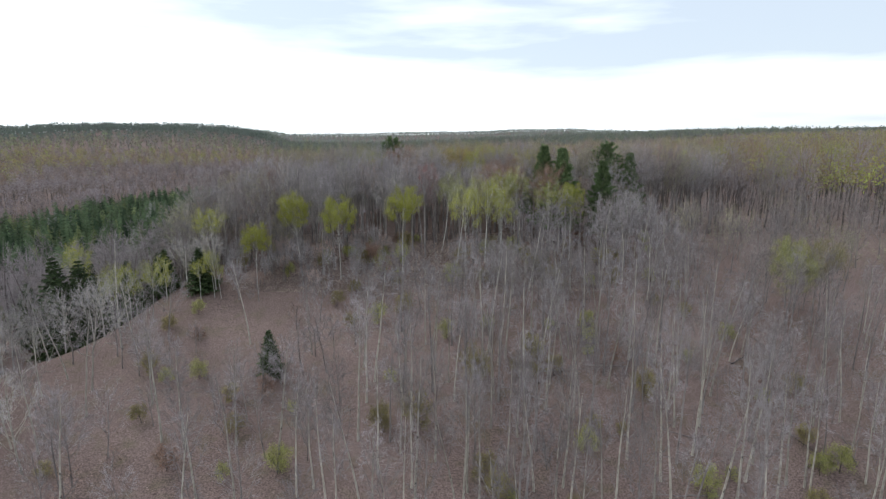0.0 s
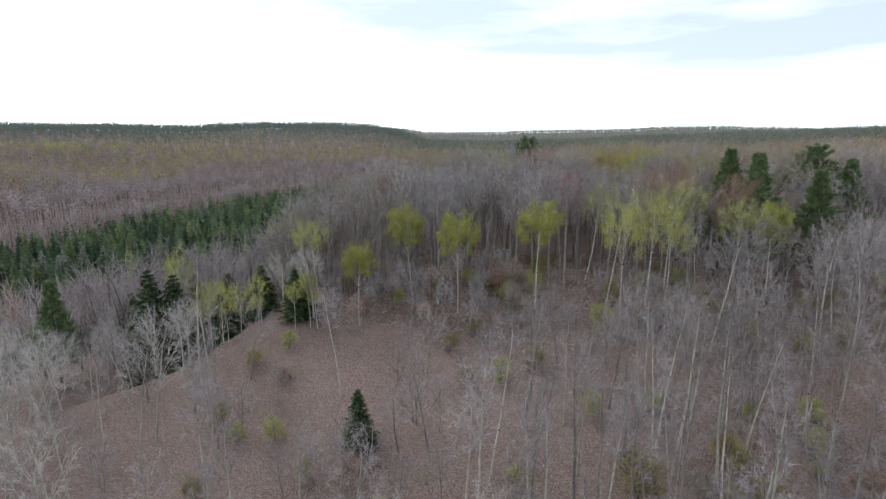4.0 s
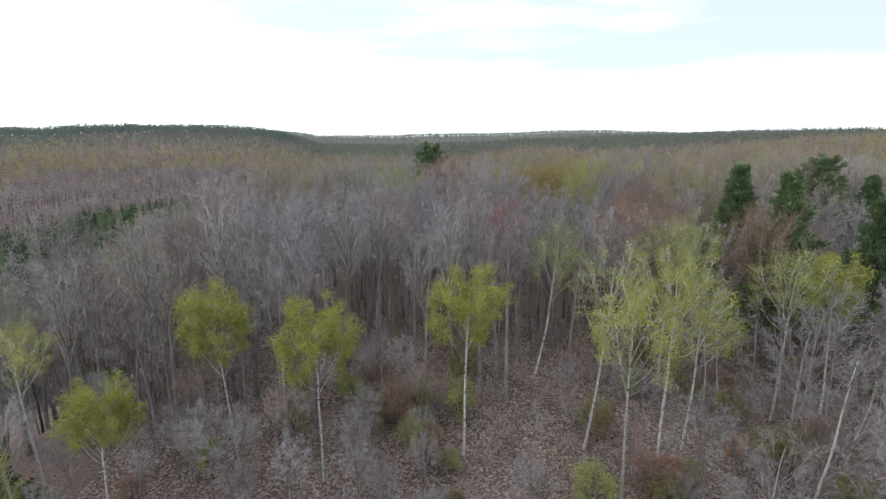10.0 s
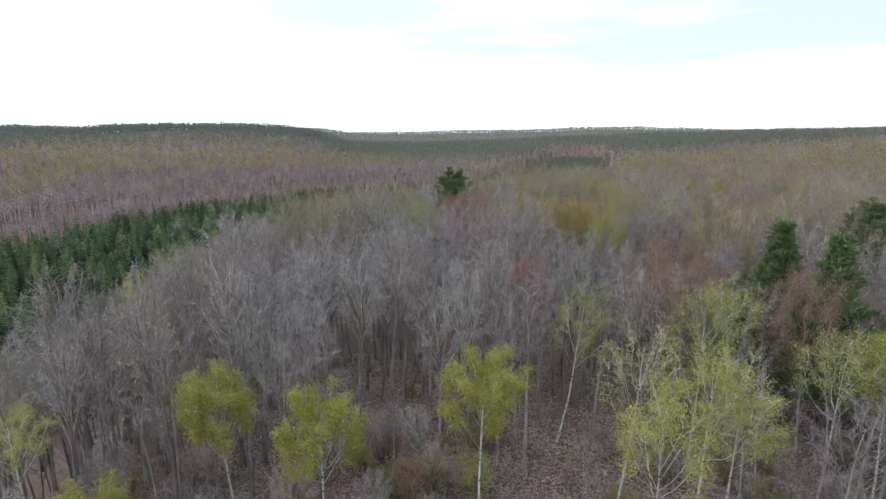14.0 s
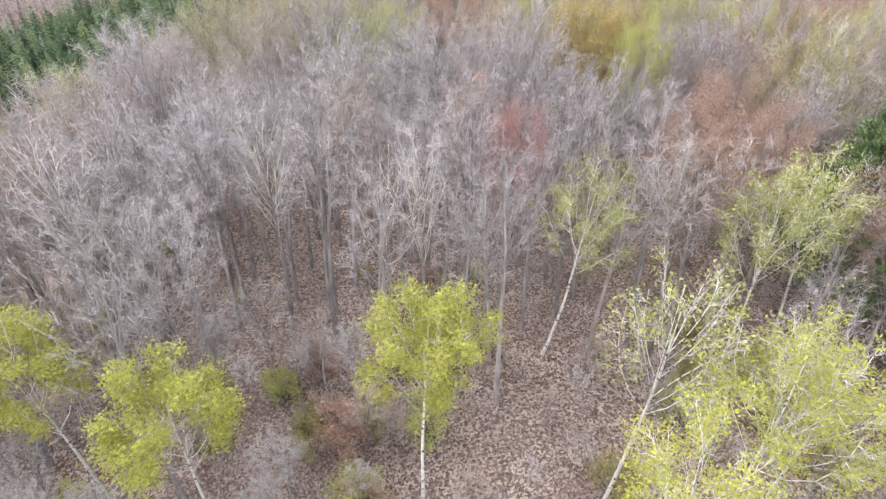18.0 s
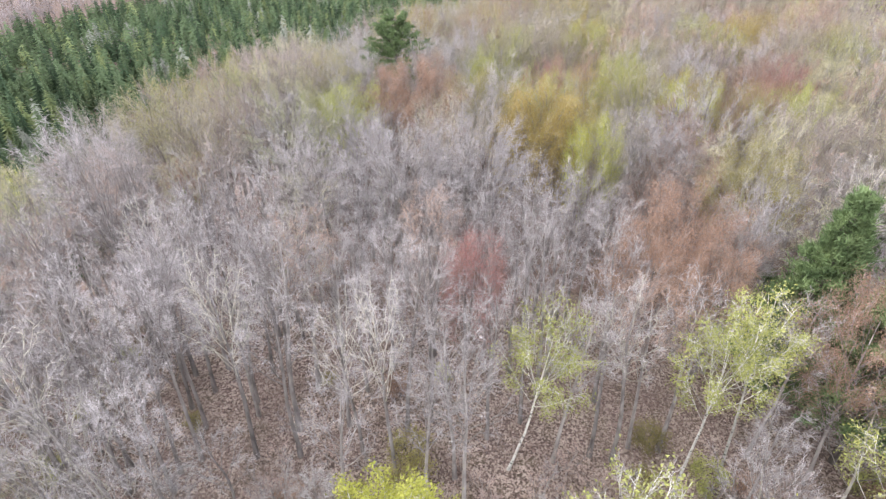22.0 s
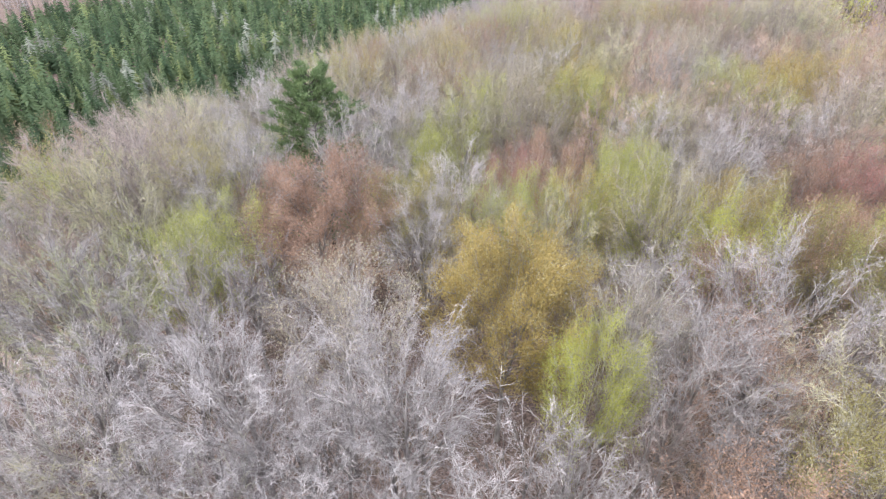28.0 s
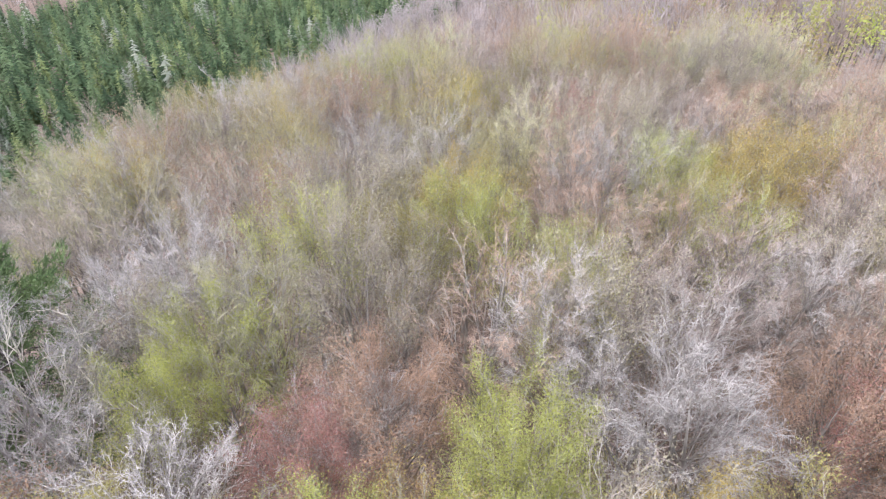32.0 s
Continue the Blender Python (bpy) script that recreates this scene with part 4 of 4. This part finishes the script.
# ---- hardwoods of the home hill ----
BUDS = ((TWIG_OLIVE, "olive-budded"), (TWIG_RUST, "rust-budded"), (TWIG_GREEN, "pale green-budded"), (TWIG_BROWN, "brown"))
def hardwood(x, y, m, low, high):
    mixed_in = float(step(y, 128, 150)) * 0.5 + 0.08 + 0.2 * float(step(-x, 26, 40)) + 0.25 * float(step(x, 6, 18)) + 0.12 * float(step(x, 14, 30))
    if y > 134 and rnd.random() < 0.24 + 0.16 * float(step(y, 140, 175)):
        leafm, word = rnd.choices(((LEAF_OLIVE, "olive"), (LEAF_TAN, "tan"), (LEAF_ORANGE, "rust-coloured"), (LEAF_YOUNG, "yellow-green"), (LEAF_PALE, "pale green"), (LEAF_GOLD, "golden")), (5, 8, 2.5, 0.8, 0.8, 2))[0]
        b = rnd.choice(BUDDING[:6])
        w = rnd.uniform(0.62, 0.9)
        s = rnd.uniform(low, high)
        plant("budding_tree", (("trunk", b[0], BARK_GREY), ("branchwork", b[1], BARK_GREY), ("crown", b[2], BUD_TWIG.get(leafm.name, TWIG_BROWN)), ("foliage", b[5], leafm)), x, y, s * w, rnd.uniform(0, 360), "tall forest tree with a haze of %s buds" % word, "tree", "budding trees", tall=1 / w)
    elif rnd.random() < mixed_in:
        twigm, word = rnd.choices(BUDS, (4, 4.5 if x > 14 else 3, 1.2, 4))[0]
        plant("budding_hardwood", (("trunk", m[0], BARK_GREY), ("branchwork", m[1], BARK_GREY), ("crown", m[2], twigm)), x, y, rnd.uniform(low, high), rnd.uniform(0, 360), "tall forest tree with %s twigs" % word, "tree", "budding hardwoods")
    else:
        plant("bare_hardwood", (("trunk", m[0], BARK_GREY), ("branchwork", m[1], BARK_PALE if rnd.random() < 0.12 else BARK_GREY), ("crown", m[2], TWIG_GREY)), x, y, rnd.uniform(low, high), rnd.uniform(0, 360), "tall leafless grey hardwood in the forest", "tree", "bare hardwoods")


for x, y in spots(-56, 68, 99, 134, 3.7, 12):
    if left_of(x, y) > 14 or (left_of(x, y) > 1 and rnd.random() < 0.35) or not free(x, y, 1.2):
        continue
    if y < 109 + 3 * math.sin(x * 0.3) and -18 < x < 20 and rnd.random() < 0.85:
        continue
    if x > 40 and y < 127 + 3 * math.sin(x * 0.4):
        continue
    if left_of(x, y) > 1:
        hardwood(x, y, rnd.choice(WIDE), 0.82, 1.04)
        continue
    less = 0.8 if x > 13 and y < 122 else 1.0
    hardwood(x, y, rnd.choice(OAKS), 0.88 * less, 1.08 * less)
for x, y in spots(-52, 68, 134, 236, 5.8, 15):
    if left_of(x, y) > 14 or not free(x, y, 2.1):
        continue
    hardwood(x, y, rnd.choice(WIDE), 1.1, 1.3)


# ---- far woods ----
def far_bare(seed, n, w, low=6.0):
    """A distant leafless crown: a short bole and a loose spray of limbs."""
    r = np.random.RandomState(seed)
    s = Shape()
    s.tube([(0, 0, -0.5), (0, 0, 9)], [0.2, 0.12], 3)
    a, u = r.uniform(0, 6.28, n), r.rand(n) ** 0.6
    base = np.stack([np.cos(a) * u * 1.6, np.sin(a) * u * 1.6, r.uniform(low, 14, n)], 1)
    way = np.stack([np.cos(a) * u * 1.1, np.sin(a) * u * 1.1, r.uniform(0.6, 1.6, n)], 1)
    s.blades(base, way, r.uniform(2.5, 5.5, n), w, r)
    return (*s.arrays(), 6)


def far_leafy(seed, n, size, deep=4.2):
    """A distant leafing crown: clumps of foliage with gaps on a bole."""
    r = np.random.RandomState(seed)
    s = Shape()
    s.tube([(0, 0, -0.5), (0, 0, 10)], [0.2, 0.12], 3)
    p = r.normal(size=(n, 3))
    p = p / np.linalg.norm(p, axis=1)[:, None] * (r.rand(n) ** 0.4)[:, None] * (2.9, 2.9, deep) + (0, 0, 16.7 - deep)
    s.leaves(p, size, r)
    return (*s.arrays(), 6)


def far_conifer(seed, n, broad=1.0, reach=2.9, sharp=0.8):
    """A distant spruce: drooping blades in tiers round a stem."""
    r = np.random.RandomState(seed)
    s = Shape()
    s.tube([(0, 0, -0.4), (0, 0, 11)], [0.16, 0.03], 3)
    t = (np.arange(n) + r.rand(n)) / n
    a = np.arange(n) * 2.4
    base = np.stack([np.zeros(n), np.zeros(n), 1.0 + 10.4 * t], 1)
    way = np.stack([np.cos(a), np.sin(a), np.full(n, -0.35)], 1)
    s.blades(base, way, (reach * (1 - t) ** sharp + 0.35) * r.uniform(0.75, 1.2, n), (1.3 * (1 - t) + 0.45) * broad, r)
    return (*s.arrays(), 6)


HUES = np.array([(0.36, 0.315, 0.33), (0.32, 0.275, 0.28), (0.34, 0.275, 0.255), (0.33, 0.235, 0.18), (0.32, 0.30, 0.15), (0.38, 0.37, 0.14), (0.36, 0.29, 0.13), (0.37, 0.41, 0.11)])


def woods(p, seed, green, full=0.75):
    """Rows for stand(): colours come in loose drifts; beside the valley the trees are bare and mauve."""
    r = np.random.RandomState(seed)
    drift = waves(p[:, 0], p[:, 1], 150, seed) * 0.5 + waves(p[:, 0], p[:, 1], 45, seed + 1) * 0.3
    edge = off_valley(p[:, 0], p[:, 1]) + 40 * waves(p[:, 0], p[:, 1], 120, seed + 2)
    bare = step(edge, 200, 120) * (p[:, 0] < -0.35 * (p[:, 1] - 620))
    u = np.clip(r.rand(len(p)) * (0.75 - 0.4 * bare) + drift * 0.28 * (1 - 0.7 * bare) + green - 0.16 * bare, 0, 0.999)
    hue = (u * len(HUES)).astype(int)
    c = (HUES[hue] * full + np.array([0.32, 0.28, 0.245]) * (1 - full)) * r.uniform(0.68, 1.1, (len(p), 1))
    leafy = (hue >= 4).astype(int)
    return np.column_stack([p, r.uniform(0.85, 1.2, len(p)), leafy * 3 + r.randint(0, 3, len(p)), c])


def in_view(p, spread=58):
    az = np.degrees(np.arctan2(p[:, 0] + 3, p[:, 1] + 20))
    return p[(np.abs(az) < spread)]


def wood_tree(seed, leafy):
    t = broadleaf(seed, 16.0, 0.42, 2.8, 8, 0.14, kids=4, twigs=4, twig=1.2, thick=0.06)
    sh = Shape()
    for me in t[:3]:
        v = np.empty(len(me.vertices) * 3, np.float32)
        me.vertices.foreach_get("co", v)
        f = np.empty(len(me.polygons) * 3, np.int32)
        me.loops.foreach_get("vertex_index", f)
        sh.add(v.reshape(-1, 3), f)
    if leafy:
        sh.add(*leafage(t[3], 2, 0.24, 0.3, seed).arrays())
    return (*sh.arrays(), len(t[0].vertices))


fine_kinds = [wood_tree(260 + k, False) for k in range(3)] + [wood_tree(270 + k, True) for k in range(3)]
near_kinds = [far_bare(k, 54, 0.17) for k in range(3)] + [far_leafy(k, 84, 0.72) for k in range(3)]
mid_kinds = [far_leafy(k + 40, 46, 1.1, 3.6) for k in range(3)] + [far_leafy(k + 10, 40, 1.25) for k in range(3)]
wide_kinds = [far_leafy(k + 45, 15, 2.7, 6.5) for k in range(3)] + [far_leafy(k + 20, 15, 2.8, 6.5) for k in range(3)]

p = in_view(spots(-260, 300, 60, 420, 5.6, 31), 62)
inside = (p[:, 0] > -48) & (p[:, 0] < 68) & (p[:, 1] < 238)
left = np.interp(p[:, 1], EDGE_Y, EDGE_X) - p[:, 0]
p = p[(~inside | (left > 14)) & (off_valley(p[:, 0], p[:, 1]) > 72) & ~((p[:, 1] < 128) & (left < 5) & (p[:, 0] < 60 + 0.45 * p[:, 1])) & ~((p[:, 1] < 86) & (p[:, 0] < 0) & (p[:, 0] > -112))]
by = (p[:, 0] > -92) & (p[:, 0] < 90) & (p[:, 1] < 236) & ((p[:, 0] < -40) | (p[:, 0] > 60) | (p[:, 1] > 205))
stand("woodland", fine_kinds, woods(p[by], 45, -0.22), "leafless grey hardwoods with a few budding crowns round the slope", "forest", 56)
stand("woodland", near_kinds, woods(p[~by], 41, 0.1, 0.95), "leafless and budding hardwood forest on the hill", "forest", 51)
p = in_view(spots(-700, 900, 60, 900, 7.0, 32))
r_ = np.hypot(p[:, 0], p[:, 1])
p = p[((r_ > 420) | (p[:, 0] < -260) | (p[:, 0] > 300)) & (r_ < 800) & (off_valley(p[:, 0], p[:, 1]) > 72)]
stand("woodland", mid_kinds, woods(p, 42, 0.1, 0.85), "spring forest of grey, brown and yellow-green crowns beyond the valley", "forest", 52)
p = in_view(spots(-2000, 2000, 300, 2100, 12.5, 33), 52)
r_ = np.hypot(p[:, 0], p[:, 1])
p = p[(r_ > 800) & (r_ < 1700)]
r_ = np.hypot(p[:, 0], p[:, 1])
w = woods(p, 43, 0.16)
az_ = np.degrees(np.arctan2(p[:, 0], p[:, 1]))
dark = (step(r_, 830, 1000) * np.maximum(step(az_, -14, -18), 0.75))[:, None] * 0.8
# aerial haze put into the colour: crowns greyed towards dull green
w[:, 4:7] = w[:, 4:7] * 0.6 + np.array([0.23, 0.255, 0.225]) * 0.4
# darker green of the far hillsides, with haze's blue cast in the same colour
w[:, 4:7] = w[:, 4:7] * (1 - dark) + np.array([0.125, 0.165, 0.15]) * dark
stand("woodland", wide_kinds, w, "far forest covering the hills in dull green and brown, greyed by painted haze", "forest", 53)

p = in_view(spots(-1200, 1400, 1500, 3000, 22.0, 35), 26)
r_ = np.hypot(p[:, 0], p[:, 1])
p = p[(r_ > 1700) & (r_ < 2950)]
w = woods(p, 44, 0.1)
# the ridge's blue haze is painted into its trees' colour
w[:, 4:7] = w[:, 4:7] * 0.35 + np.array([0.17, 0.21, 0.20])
stand("woodland", [far_leafy(k + 30, 10, 4.2, 7.5) for k in range(6)], w, "distant forested ridge, its blue-green tint painted haze", "forest", 55)

con_kinds = [far_conifer(0, 84, 0.72), far_conifer(1, 84, 0.8, 3.3, 0.55), far_conifer(2, 70, 1.0, 3.6, 0.42)] + [far_conifer(5, 34), far_conifer(6, 34, 1.1, 3.4, 0.55), far_conifer(7, 34, 1.2, 3.6, 0.42)]
p = in_view(spots(-420, 260, -20, 1300, 4.9, 34, 0.6), 62)
far_ = np.hypot(p[:, 0], p[:, 1] - 110)
r_ = np.random.RandomState(5)
p = p[(off_valley(p[:, 0], p[:, 1]) + 7 * waves(p[:, 0], p[:, 1], 40, 12) < 76) & ((far_ < 520) | (r_.rand(len(p)) < 0.5))]
far_ = np.hypot(p[:, 0], p[:, 1] - 110)
patch = (waves(p[:, 0], p[:, 1], 60, 9) + r_.normal(size=len(p)) * 0.3)[:, None]
pick = r_.rand(len(p), 1)
hue = np.where((patch > 0.8) & (pick < 0.45), (0.27, 0.28, 0.24), np.where(pick < 0.42, (0.07, 0.105, 0.06), np.where(pick < 0.9, (0.13, 0.175, 0.095), (0.20, 0.235, 0.11)))) * r_.uniform(0.7, 1.3, (len(p), 1))
kind = np.searchsorted((0.45, 0.8), r_.rand(len(p))) + 3 * (far_ > 270)
stand("conifer_swamp", con_kinds, np.column_stack([p, 0.5 + 0.85 * r_.rand(len(p)) ** 1.3, kind, hue]), "dense dark green spruce wood in the valley", "forest", 54)
